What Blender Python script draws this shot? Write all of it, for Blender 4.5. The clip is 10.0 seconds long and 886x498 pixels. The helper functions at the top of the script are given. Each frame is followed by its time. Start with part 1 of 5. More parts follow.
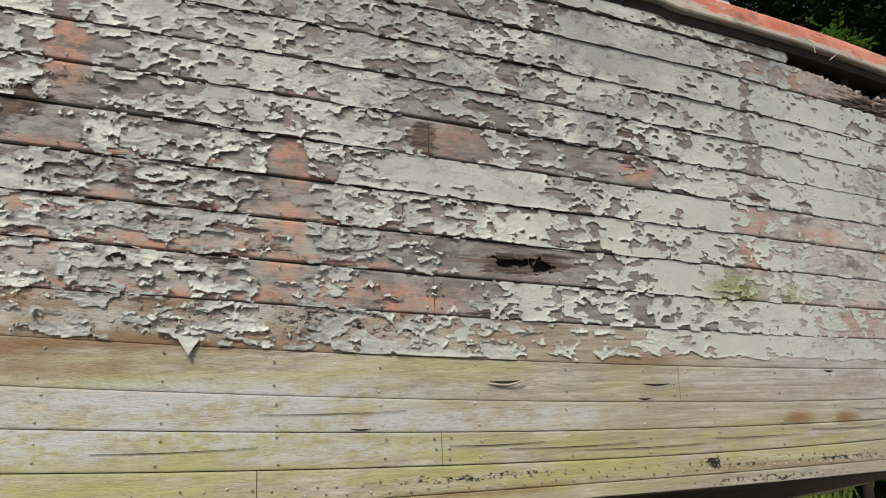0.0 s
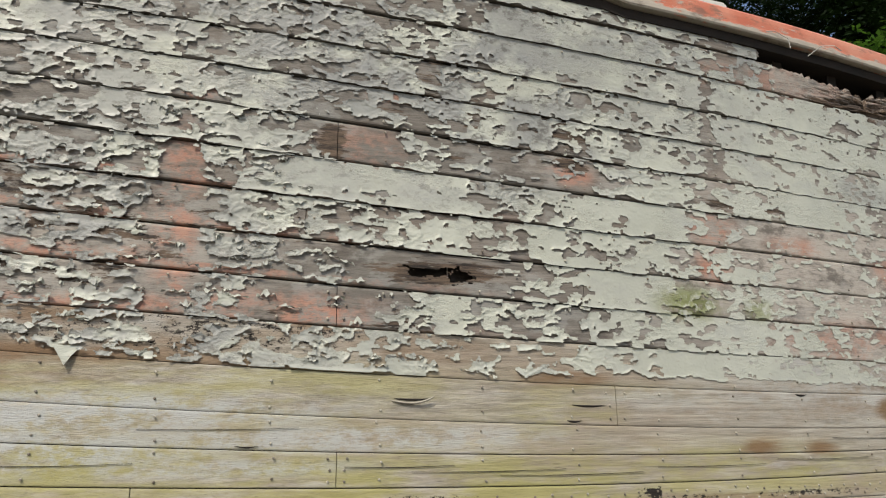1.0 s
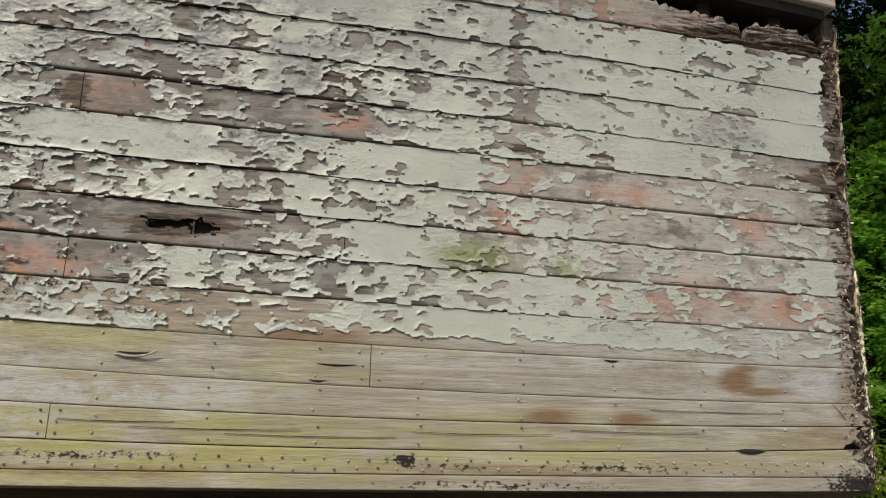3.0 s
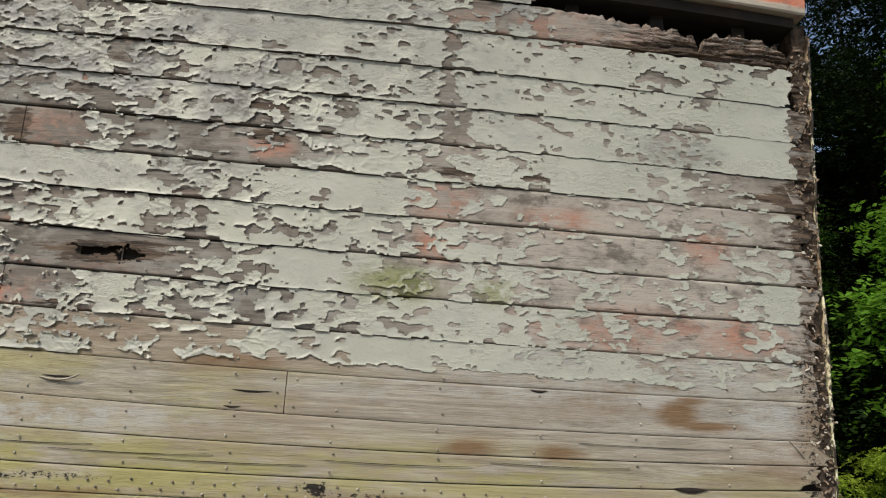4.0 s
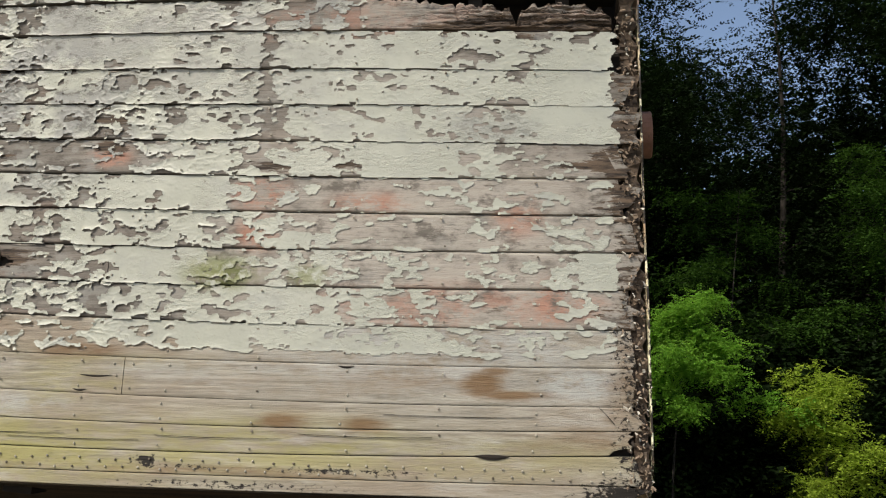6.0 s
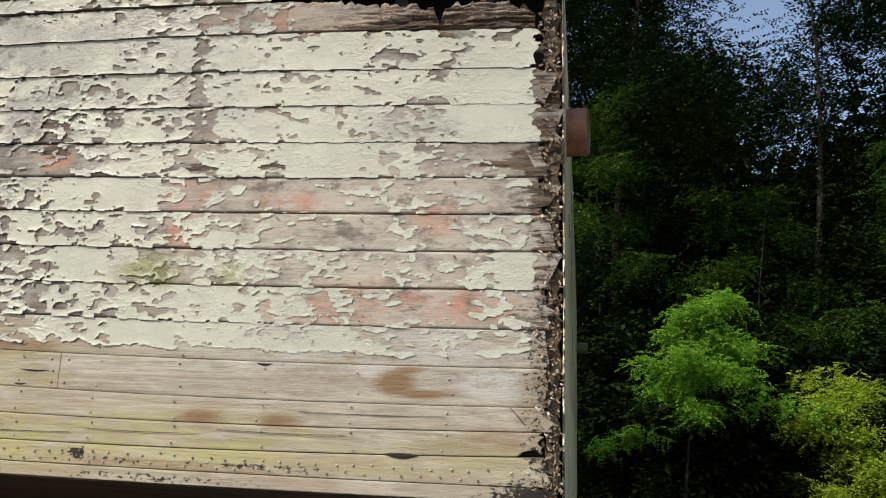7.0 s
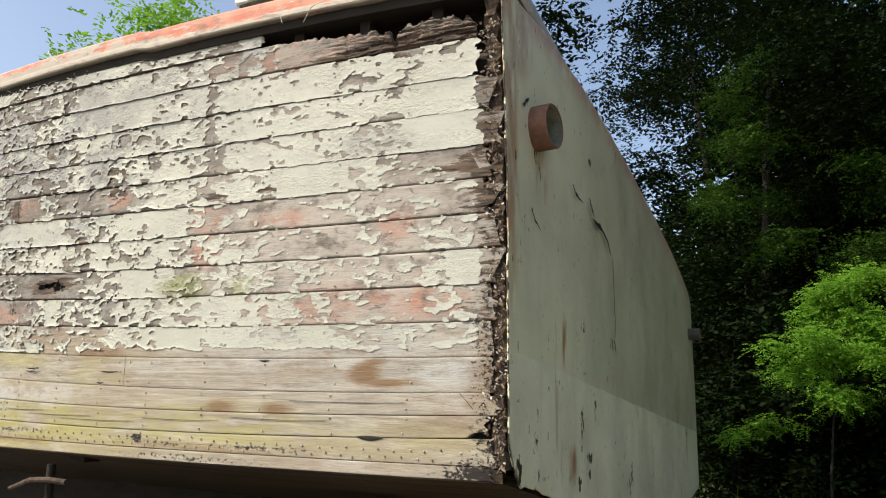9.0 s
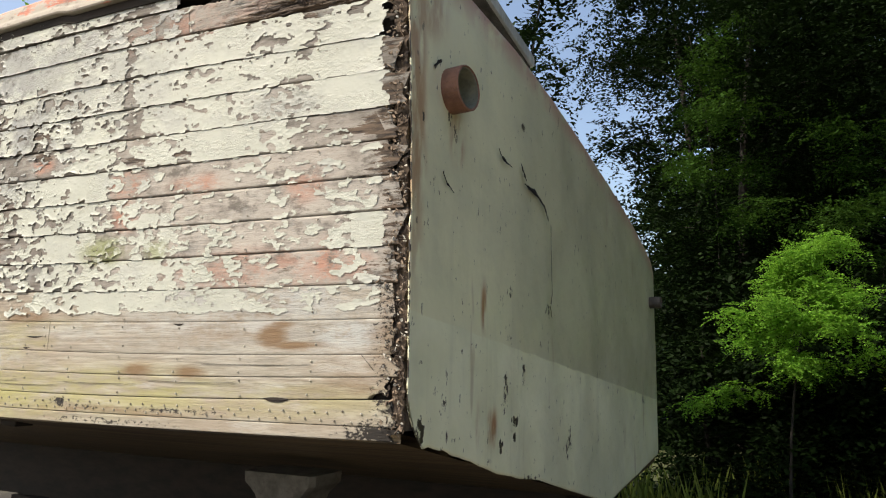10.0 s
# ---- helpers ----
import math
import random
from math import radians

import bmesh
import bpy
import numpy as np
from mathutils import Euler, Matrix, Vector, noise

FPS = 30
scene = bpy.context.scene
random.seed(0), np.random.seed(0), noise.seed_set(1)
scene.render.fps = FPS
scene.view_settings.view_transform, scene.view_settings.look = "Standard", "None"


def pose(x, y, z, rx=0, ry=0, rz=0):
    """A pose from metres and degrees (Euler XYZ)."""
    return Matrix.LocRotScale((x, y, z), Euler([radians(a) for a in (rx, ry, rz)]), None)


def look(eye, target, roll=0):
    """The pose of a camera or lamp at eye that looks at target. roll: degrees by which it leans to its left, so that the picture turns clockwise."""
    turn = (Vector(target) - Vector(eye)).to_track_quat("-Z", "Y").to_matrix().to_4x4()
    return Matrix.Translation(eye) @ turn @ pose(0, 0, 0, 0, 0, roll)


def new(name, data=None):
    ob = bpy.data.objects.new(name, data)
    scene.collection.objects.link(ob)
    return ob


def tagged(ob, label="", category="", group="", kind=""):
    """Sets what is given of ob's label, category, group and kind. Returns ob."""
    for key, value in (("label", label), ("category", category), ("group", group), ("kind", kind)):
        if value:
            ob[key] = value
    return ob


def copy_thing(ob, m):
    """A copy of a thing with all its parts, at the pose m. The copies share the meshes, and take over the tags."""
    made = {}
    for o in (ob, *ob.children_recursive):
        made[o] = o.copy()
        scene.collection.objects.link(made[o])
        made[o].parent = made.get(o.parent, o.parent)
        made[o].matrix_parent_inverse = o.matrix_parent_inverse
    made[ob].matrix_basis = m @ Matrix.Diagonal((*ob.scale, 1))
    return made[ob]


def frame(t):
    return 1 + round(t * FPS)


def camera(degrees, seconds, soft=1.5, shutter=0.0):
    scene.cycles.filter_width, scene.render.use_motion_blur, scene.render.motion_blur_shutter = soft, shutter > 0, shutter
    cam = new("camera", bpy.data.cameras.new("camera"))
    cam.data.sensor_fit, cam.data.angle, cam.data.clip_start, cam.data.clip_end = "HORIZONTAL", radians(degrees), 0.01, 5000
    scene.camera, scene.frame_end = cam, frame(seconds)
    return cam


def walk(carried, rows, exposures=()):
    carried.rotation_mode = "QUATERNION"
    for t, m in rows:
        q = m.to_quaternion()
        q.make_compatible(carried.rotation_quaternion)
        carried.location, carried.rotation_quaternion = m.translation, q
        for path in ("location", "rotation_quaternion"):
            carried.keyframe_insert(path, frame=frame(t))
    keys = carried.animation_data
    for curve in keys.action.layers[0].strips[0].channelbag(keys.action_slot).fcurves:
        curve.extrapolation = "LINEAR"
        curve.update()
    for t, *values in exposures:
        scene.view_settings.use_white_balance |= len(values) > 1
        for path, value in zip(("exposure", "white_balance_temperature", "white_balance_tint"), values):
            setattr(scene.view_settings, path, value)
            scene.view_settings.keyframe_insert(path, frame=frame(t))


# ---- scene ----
cam = camera(62.6, 10.0, soft=1.15)
PATH = [
    (0, (-3.272, -1.931, 1.489), (-2.453, -0.165, 1.946), -2.1),
    (0.5, (-3.036, -1.914, 1.469), (-2.284, -0.125, 1.952), -2.1),
    (1, (-2.806, -1.971, 1.469), (-2.151, -0.155, 1.99), -0.8),
    (1.5, (-2.581, -2.032, 1.466), (-1.976, -0.189, 1.955), -0.8),
    (2, (-2.307, -2.024, 1.437), (-1.736, -0.179, 1.957), 2.2),
    (2.5, (-2.0, -2.053, 1.427), (-1.521, -0.186, 1.962), 0.5),
    (3, (-1.736, -2.097, 1.422), (-1.398, -0.182, 1.891), 1.2),
    (3.2, (-1.619, -2.094, 1.417), (-1.293, -0.177, 1.884), 1.0),
    (4.3, (-1.172, -2.179, 1.518), (-1.095, -0.243, 2.013), 3.1),
    (4.5, (-1.09, -2.206, 1.528), (-0.992, -0.267, 2.012), 2.6),
    (5, (-0.849, -2.199, 1.502), (-0.85, -0.249, 1.945), 3.4),
    (5.2, (-0.749, -2.189, 1.495), (-0.771, -0.227, 1.885), 3.4),
    (6.3, (-0.189, -2.241, 1.511), (-0.486, -0.31, 1.936), 1.0),
    (6.5, (-0.11, -2.222, 1.496), (-0.433, -0.293, 1.913), 1.3),
    (7, (0.096, -2.175, 1.518), (-0.281, -0.255, 1.93), 2.0),
    (7.5, (0.321, -2.199, 1.515), (-0.31, -0.341, 1.9), 2.0),
    (8, (0.529, -2.173, 1.507), (-0.042, -0.295, 1.889), 0.9),
    (8.5, (0.711, -2.115, 1.503), (-0.017, -0.287, 1.859), 0.7),
    (9, (0.881, -2.126, 1.511), (0.001, -0.373, 1.898), 0.8),
    (9.5, (1.039, -2.088, 1.49), (0.192, -0.303, 1.803), 0.3),
    (10, (1.157, -1.973, 1.48), (0.268, -0.209, 1.796), 0.7),
]
walk(cam, [(t, look(eye, target, roll)) for t, eye, target, roll in PATH],
     exposures=[(0, 0.02, 6550, 10), (2.5, -0.11, 6650, 10), (4.5, -0.18, 6700, 10), (6.5, 0.20, 6800, 10), (9, 0.51, 6950, 11), (10, 0.55, 6950, 11)])

# ---- light ----
world = bpy.data.worlds.new("sky")
scene.world = world
world.use_nodes = True
wn = world.node_tree.nodes
sky = wn.new("ShaderNodeTexSky")
sky.sky_type = 'NISHITA'
sky.sun_disc = False
sky.dust_density = 2.6
sky.ozone_density = 0.5
SUN_AWAY = Vector((-0.45, -0.51, 0.73)).normalized()   # towards the sun
sky.sun_elevation = math.asin(SUN_AWAY.z)
sky.sun_rotation = math.atan2(SUN_AWAY.x, SUN_AWAY.y)
world.node_tree.links.new(sky.outputs[0], wn["Background"].inputs[0])
wn["Background"].inputs[1].default_value = 0.165
lamp = bpy.data.lights.new("sun", 'SUN')
lamp.energy, lamp.angle, lamp.color = 3.5, radians(0.6), (1.0, 0.93, 0.82)
sun = new("sun", lamp)
sun.matrix_world = look(SUN_AWAY * 30, (0, 0, 0))


# ---- materials ----
class Nodes:
    """A small builder for node materials."""

    def __init__(self, name, rough=0.7):
        self.m = bpy.data.materials.new(name)
        self.m.use_nodes = True
        self.t = self.m.node_tree
        self.b = self.t.nodes["Principled BSDF"]
        self.b.inputs["Roughness"].default_value = rough
        self.pos = self.t.nodes.new("ShaderNodeNewGeometry").outputs["Position"]

    def link(self, a, b):
        if isinstance(a, (int, float)):
            b.default_value = a
        elif isinstance(a, tuple):
            b.default_value = (*a, 1.0) if len(a) == 3 and len(b.default_value) == 4 else a
        else:
            self.t.links.new(a, b)

    def noise(self, scale, detail=4, stretch=(1, 1, 1), rough=0.55, warp=0.0):
        mp = self.t.nodes.new("ShaderNodeMapping")
        mp.inputs["Scale"].default_value = stretch
        self.t.links.new(self.pos, mp.inputs["Vector"])
        n = self.t.nodes.new("ShaderNodeTexNoise")
        n.inputs["Scale"].default_value, n.inputs["Detail"].default_value = scale, detail
        n.inputs["Roughness"].default_value, n.inputs["Distortion"].default_value = rough, warp
        self.t.links.new(mp.outputs[0], n.inputs["Vector"])
        return n.outputs["Fac"]

    def ramp(self, fac, lo, hi, a=0.0, b=1.0):
        r = self.t.nodes.new("ShaderNodeMapRange")
        r.interpolation_type = 'SMOOTHSTEP'
        for k, v in zip(("Value", "From Min", "From Max", "To Min", "To Max"), (fac, lo, hi, a, b)):
            self.link(v, r.inputs[k])
        return r.outputs[0]

    def math(self, op, a, b=0.0):
        n = self.t.nodes.new("ShaderNodeMath")
        n.operation = op
        n.use_clamp = op in ('ADD', 'SUBTRACT')
        self.link(a, n.inputs[0])
        self.link(b, n.inputs[1])
        return n.outputs[0]

    def mix(self, fac, a, b, blend='MIX'):
        n = self.t.nodes.new("ShaderNodeMix")
        n.data_type, n.blend_type = 'RGBA', blend
        self.link(fac, n.inputs[0])
        self.link(a, n.inputs[6])
        self.link(b, n.inputs[7])
        return n.outputs[2]

    def attr(self, name):
        n = self.t.nodes.new("ShaderNodeAttribute")
        n.attribute_name = name
        return n.outputs["Fac"]

    def island(self):
        return self.t.nodes["Geometry"].outputs["Random Per Island"]

    def rand(self):
        return self.t.nodes.new("ShaderNodeObjectInfo").outputs["Random"]

    def bump(self, height, strength=0.4, distance=0.004):
        n = self.t.nodes.new("ShaderNodeBump")
        n.inputs["Strength"].default_value, n.inputs["Distance"].default_value = strength, distance
        self.t.links.new(height, n.inputs["Height"])
        self.t.links.new(n.outputs[0], self.b.inputs["Normal"])

    def done(self, colour, rough=None, metal=None):
        self.link(colour, self.b.inputs["Base Color"])
        if rough is not None:
            self.link(rough, self.b.inputs["Roughness"])
        if metal is not None:
            self.link(metal, self.b.inputs["Metallic"])
        return self.m


def make_wood_upper():
    k = Nodes("weathered_primed_wood", 0.85)
    grain = k.noise(70, 6, (0.05, 1, 1), 0.7)
    fine = k.noise(320, 3, (0.04, 1, 1), 0.65)
    c = k.mix(k.ramp(grain, 0.3, 0.7), (0.10, 0.091, 0.079), (0.235, 0.22, 0.193))
    c = k.mix(k.ramp(k.noise(5, 3, (0.35, 1, 1)), 0.45, 0.7, 0, 0.45), c, (0.20, 0.16, 0.125))
    c = k.mix(k.ramp(k.noise(3.4, 5, (0.5, 1, 1.3), 0.6), 0.5, 0.62, 0, 0.75), c, k.mix(grain, (0.075, 0.068, 0.058), (0.20, 0.188, 0.165)))
    c = k.mix(k.ramp(k.noise(13, 5, (0.55, 1, 1), 0.6), 0.51, 0.58, 0, 0.65), c, k.mix(k.noise(30, 4), (0.20, 0.203, 0.19), (0.30, 0.302, 0.275)))
    c = k.mix(k.math('MULTIPLY', k.attr("chalk"), k.ramp(k.noise(14, 6, (0.5, 1, 1), 0.7), 0.30, 0.55)), c, k.mix(grain, (0.325, 0.295, 0.255), (0.455, 0.43, 0.38)))
    c = k.mix(k.ramp(k.noise(11, 6, (0.6, 1, 1.2), 0.72), 0.52, 0.64, 0, 0.75), c, k.mix(grain, (0.045, 0.038, 0.032), (0.13, 0.116, 0.098)))
    red = k.math('MULTIPLY', k.attr("primer"), k.ramp(k.noise(19, 7, (0.5, 1, 1), 0.8), 0.42, 0.6))
    c = k.mix(red, c, k.mix(k.noise(40, 4), (0.36, 0.135, 0.08), (0.42, 0.275, 0.21)))
    moss = k.math('MULTIPLY', k.attr("moss"), k.ramp(k.noise(30, 5, rough=0.7), 0.35, 0.55))
    c = k.mix(moss, c, (0.13, 0.15, 0.045))
    rot = k.ramp(k.math('ADD', k.attr("rot"), k.ramp(k.noise(30, 6, (0.13, 1, 1), 0.75), 0.25, 0.75, -0.6, 0.6)), 0.42, 0.62)
    c = k.mix(rot, c, k.mix(k.ramp(grain, 0.35, 0.65), (0.012, 0.009, 0.007), (0.13, 0.092, 0.062)))
    c = k.mix(k.ramp(fine, 0.55, 0.72, 0, 0.55), c, (0.075, 0.062, 0.052))
    k.bump(k.math('ADD', grain, k.math('MULTIPLY', fine, 0.6)), 0.5, 0.003)
    return k.done(c)


def make_wood_lower():
    k = Nodes("bleached_bare_wood", 0.8)
    grain = k.noise(90, 6, (0.03, 1, 1), 0.72)
    fine = k.noise(380, 3, (0.03, 1, 1), 0.65)
    c = k.mix(k.ramp(grain, 0.3, 0.72), (0.18, 0.163, 0.13), (0.425, 0.40, 0.338))
    c = k.mix(k.ramp(k.noise(3.6, 5, (0.45, 1, 1.6), 0.62), 0.44, 0.62, 0, 0.75), c, k.mix(grain, (0.13, 0.10, 0.07), (0.34, 0.28, 0.21)))
    c = k.mix(k.ramp(k.noise(6, 6, (0.5, 1, 2.5), 0.65), 0.52, 0.66, 0, 0.5), c, (0.49, 0.49, 0.46))
    c = k.mix(k.math('MULTIPLY', k.rand(), 0.35), c, (0.42, 0.38, 0.30))
    algae = k.math('MULTIPLY', k.attr("moss"), k.ramp(k.noise(9, 6, (0.35, 1, 1.8), 0.7), 0.33, 0.6))
    c = k.mix(algae, c, k.mix(grain, (0.19, 0.175, 0.055), (0.42, 0.40, 0.185)))
    c = k.mix(k.math('MULTIPLY', k.attr("chalk"), k.ramp(k.noise(22, 6, (0.5, 1, 1), 0.75), 0.38, 0.58)), c, (0.385, 0.40, 0.385))
    rust = k.math('MULTIPLY', k.attr("primer"), k.ramp(k.noise(12, 5, (0.3, 1, 1.5), 0.6), 0.3, 0.55))
    c = k.mix(rust, c, k.mix(grain, (0.085, 0.05, 0.022), (0.27, 0.175, 0.10)))
    brown = k.ramp(k.math('ADD', k.attr("brown"), k.ramp(k.noise(15, 6, (0.14, 1, 1), 0.72), 0.25, 0.75, -0.4, 0.4)), 0.15, 1.05, 0, 0.9)
    c = k.mix(brown, c, k.mix(grain, (0.085, 0.045, 0.016), (0.25, 0.15, 0.068)))
    c = k.mix(k.ramp(fine, 0.56, 0.72, 0, 0.55), c, (0.12, 0.10, 0.07))
    rot = k.ramp(k.math('ADD', k.attr("rot"), k.ramp(k.noise(75, 6, (0.55, 1, 1), 0.8), 0.25, 0.75, -0.75, 0.75)), 0.42, 0.6)
    rot = k.math('MULTIPLY', rot, k.ramp(k.attr("rot"), 0.04, 0.2))
    c = k.mix(rot, c, (0.010, 0.0075, 0.005))
    k.bump(k.math('ADD', grain, k.math('MULTIPLY', fine, 0.7)), 0.55, 0.004)
    return k.done(c)


def make_paint_film():
    k = Nodes("peeling_cream_paint", 0.55)
    c = k.mix(k.ramp(k.noise(3.2, 4), 0.35, 0.65), (0.392, 0.412, 0.350), (0.45, 0.472, 0.405))
    c = k.mix(k.ramp(k.noise(9, 5, (0.6, 1, 1), 0.65), 0.5, 0.7, 0, 0.5), c, (0.33, 0.34, 0.32))
    c = k.mix(k.ramp(k.noise(90, 4), 0.62, 0.72, 0, 0.4), c, (0.27, 0.24, 0.19))
    c = k.mix(k.math('MULTIPLY', k.attr("grime"), k.ramp(k.noise(8, 5, (0.7, 1, 1), 0.6), 0.36, 0.54)), c, k.mix(k.noise(25, 4), (0.185, 0.195, 0.187), (0.29, 0.30, 0.28)))
    c = k.mix(k.math('MULTIPLY', k.attr("grime"), k.ramp(k.noise(34, 6, (0.6, 1, 1), 0.75), 0.52, 0.62, 0, 0.75)), c, (0.085, 0.08, 0.068))
    c = k.mix(k.math('MULTIPLY', k.attr("moss"), k.ramp(k.noise(26, 5, rough=0.7), 0.35, 0.55)), c, (0.17, 0.19, 0.06))
    patch = k.ramp(k.noise(6.5, 4, (0.7, 1, 1.2), 0.6), 0.47, 0.6)
    ridge = k.ramp(k.noise(95, 5, (0.55, 1, 1.3), 0.65, 0.6), 0.42, 0.58)
    chip = k.math('MULTIPLY', patch, k.ramp(k.noise(120, 5, (0.5, 1, 1.2), 0.7), 0.6, 0.64, 0, 0.7))
    c = k.mix(chip, c, (0.17, 0.15, 0.125))
    c = k.mix(k.ramp(k.noise(4.5, 5, (0.8, 1, 0.8), 0.65), 0.58, 0.74, 0, 0.35), c, (0.25, 0.25, 0.22))
    k.bump(k.math('ADD', k.math('MULTIPLY', ridge, patch), k.math('MULTIPLY', k.noise(30, 5), 0.5)), 0.4, 0.0025)
    return k.done(c, k.ramp(k.noise(12, 4), 0.3, 0.7, 0.42, 0.7))


def make_transom_paint():
    k = Nodes("green_grey_enamel", 0.4)
    sep = k.t.nodes.new("ShaderNodeSeparateXYZ")
    k.t.links.new(k.pos, sep.inputs[0])
    level = k.t.nodes.new("ShaderNodeMath")
    level.operation, level.inputs[1].default_value = 'MULTIPLY_ADD', 0.104
    k.t.links.new(sep.outputs[1], level.inputs[0])
    k.t.links.new(sep.outputs[2], level.inputs[2])
    wobble = k.t.nodes.new("ShaderNodeMath")
    wobble.operation, wobble.inputs[1].default_value = 'MULTIPLY_ADD', 0.02
    k.t.links.new(k.noise(7, 4), wobble.inputs[0])
    k.t.links.new(level.outputs[0], wobble.inputs[2])
    # paler below a sloping line
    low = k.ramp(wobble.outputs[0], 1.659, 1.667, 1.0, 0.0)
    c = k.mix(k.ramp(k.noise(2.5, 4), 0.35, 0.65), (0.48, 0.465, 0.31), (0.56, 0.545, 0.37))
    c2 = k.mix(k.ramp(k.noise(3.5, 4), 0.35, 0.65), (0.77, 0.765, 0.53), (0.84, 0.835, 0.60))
    # lighter towards the near edge, darker further across
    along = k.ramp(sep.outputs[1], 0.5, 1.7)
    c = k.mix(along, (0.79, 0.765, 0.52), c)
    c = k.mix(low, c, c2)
    c = k.mix(k.ramp(k.noise(1.6, 5, rough=0.6), 0.42, 0.62, 0, 0.3), c, (0.44, 0.43, 0.31))
    streak = k.ramp(k.noise(14, 5, (1, 1, 0.1), 0.6), 0.52, 0.75, 0, 0.16)
    c = k.mix(streak, c, (0.34, 0.33, 0.25))
    c = k.mix(k.ramp(k.noise(9, 3, (1, 1, 0.16), 0.5), 0.68, 0.76, 0, 0.45), c, (0.36, 0.25, 0.15))
    c = k.mix(k.math('MULTIPLY', k.attr("edge"), k.ramp(k.noise(8, 5), 0.3, 0.55)), c, (0.50, 0.29, 0.22))
    c = k.mix(k.math('MULTIPLY', k.attr("rust"), k.ramp(k.noise(20, 5, (1, 1, 0.3)), 0.35, 0.6)), c, (0.40, 0.21, 0.11))
    c = k.mix(k.ramp(k.noise(34, 4, (1, 1, 0.45), 0.6), 0.665, 0.69, 0, 0.75), c, (0.09, 0.08, 0.06))
    c = k.mix(k.ramp(k.math('MULTIPLY', k.attr("dirt_and_shade"), k.ramp(k.noise(42, 5, (1, 1, 0.6), 0.65), 0.34, 0.66)), 0.34, 0.44), c, (0.05, 0.04, 0.028))
    c = k.mix(k.ramp(k.noise(48, 5, (1, 1, 0.5), 0.6), 0.69, 0.71, 0, 0.85), c, (0.08, 0.07, 0.05))
    k.bump(k.math('ADD', k.noise(3.5, 3), k.math('MULTIPLY', k.noise(60, 4), 0.06)), 0.5, 0.03)
    return k.done(c, k.ramp(k.noise(6, 4), 0.3, 0.7, 0.28, 0.5))


def make_plain(name, a, b, scale=12, stretch=(1, 1, 1), rough=0.7, bump=0.3, metal=None, dist=0.004):
    k = Nodes(name, rough)
    n = k.noise(scale, 6, stretch, 0.65)
    c = k.mix(k.ramp(n, 0.3, 0.7), a, b)
    c = k.mix(k.ramp(k.noise(scale * 5, 4, stretch), 0.55, 0.75, 0, 0.5), c, tuple(v * 0.5 for v in a))
    k.bump(n, bump, dist)
    return k.done(c, metal=metal)


def make_cap_paint():
    k = Nodes("flaking_orange_rail_paint", 0.6)
    n = k.noise(20, 6, (0.35, 1, 1.3), 0.72)
    c = k.mix(k.ramp(k.noise(5, 4), 0.35, 0.65), (0.46, 0.13, 0.07), (0.56, 0.25, 0.165))
    bare = k.ramp(k.math('ADD', n, k.attr("edge")), 0.56, 0.64)
    c = k.mix(bare, c, k.mix(k.noise(30, 5, (0.4, 1, 1), 0.7), (0.24, 0.21, 0.165), (0.50, 0.46, 0.39)))
    c = k.mix(k.ramp(k.noise(22, 6, (0.4, 1, 1), 0.7), 0.53, 0.66, 0, 0.65), c, (0.12, 0.095, 0.07))
    k.bump(k.math('ADD', n, bare), 0.4, 0.004)
    return k.done(c)


def make_leaf(name, a, b, glow=0.35):
    k = Nodes(name, 0.6)
    k.b.inputs["Specular IOR Level"].default_value = 0.05
    c = k.mix(k.island(), a, b)
    c = k.mix(k.ramp(k.noise(1.3, 3), 0.35, 0.65, 0, 0.5), c, tuple(v * 0.6 for v in a))
    k.done(c)
    tr = k.t.nodes.new("ShaderNodeBsdfTranslucent")
    k.t.links.new(k.mix(0.5, c, (b[0] * 1.5, b[1] * 1.5, b[2])), tr.inputs[0])
    mx = k.t.nodes.new("ShaderNodeMixShader")
    mx.inputs[0].default_value = glow
    k.t.links.new(k.b.outputs[0], mx.inputs[1])
    k.t.links.new(tr.outputs[0], mx.inputs[2])
    k.t.links.new(mx.outputs[0], k.t.nodes["Material Output"].inputs[0])
    return k.m


WOOD_UP, WOOD_LOW, FILM, ENAMEL, CAP = make_wood_upper(), make_wood_lower(), make_paint_film(), make_transom_paint(), make_cap_paint()
BOTTOM = make_plain("dark_slimy_bottom_planks", (0.010, 0.007, 0.004), (0.15, 0.105, 0.05), 40, (0.03, 1, 1), 0.65, 0.9)
# near black: shade inside and under the hull is put into this colour
INSIDE = make_plain("shade_dark_timber", (0.005, 0.004, 0.003), (0.02, 0.014, 0.010), 18, (0.3, 1, 1), 0.9)
ENDWOOD = make_plain("rotten_brown_end_wood", (0.012, 0.008, 0.005), (0.10, 0.07, 0.046), 45, (1, 1, 0.5), 0.9, 0.9)
def make_nail():
    k = Nodes("weathered_nail_head", 0.6)
    c = k.mix(k.ramp(k.rand(), 0.0, 0.8), (0.13, 0.11, 0.085), (0.42, 0.40, 0.33))
    return k.done(k.mix(k.ramp(k.noise(300, 3), 0.45, 0.65, 0, 0.6), c, (0.15, 0.12, 0.09)))


NAIL = make_nail()
def make_crumbs():
    k = Nodes("crumbling_wood_and_paint", 0.85)
    r = k.island()
    c = k.mix(k.ramp(r, 0.0, 0.55), (0.025, 0.018, 0.012), (0.25, 0.19, 0.135))
    c = k.mix(k.ramp(r, 0.86, 0.88), c, (0.46, 0.44, 0.38))
    return k.done(c)


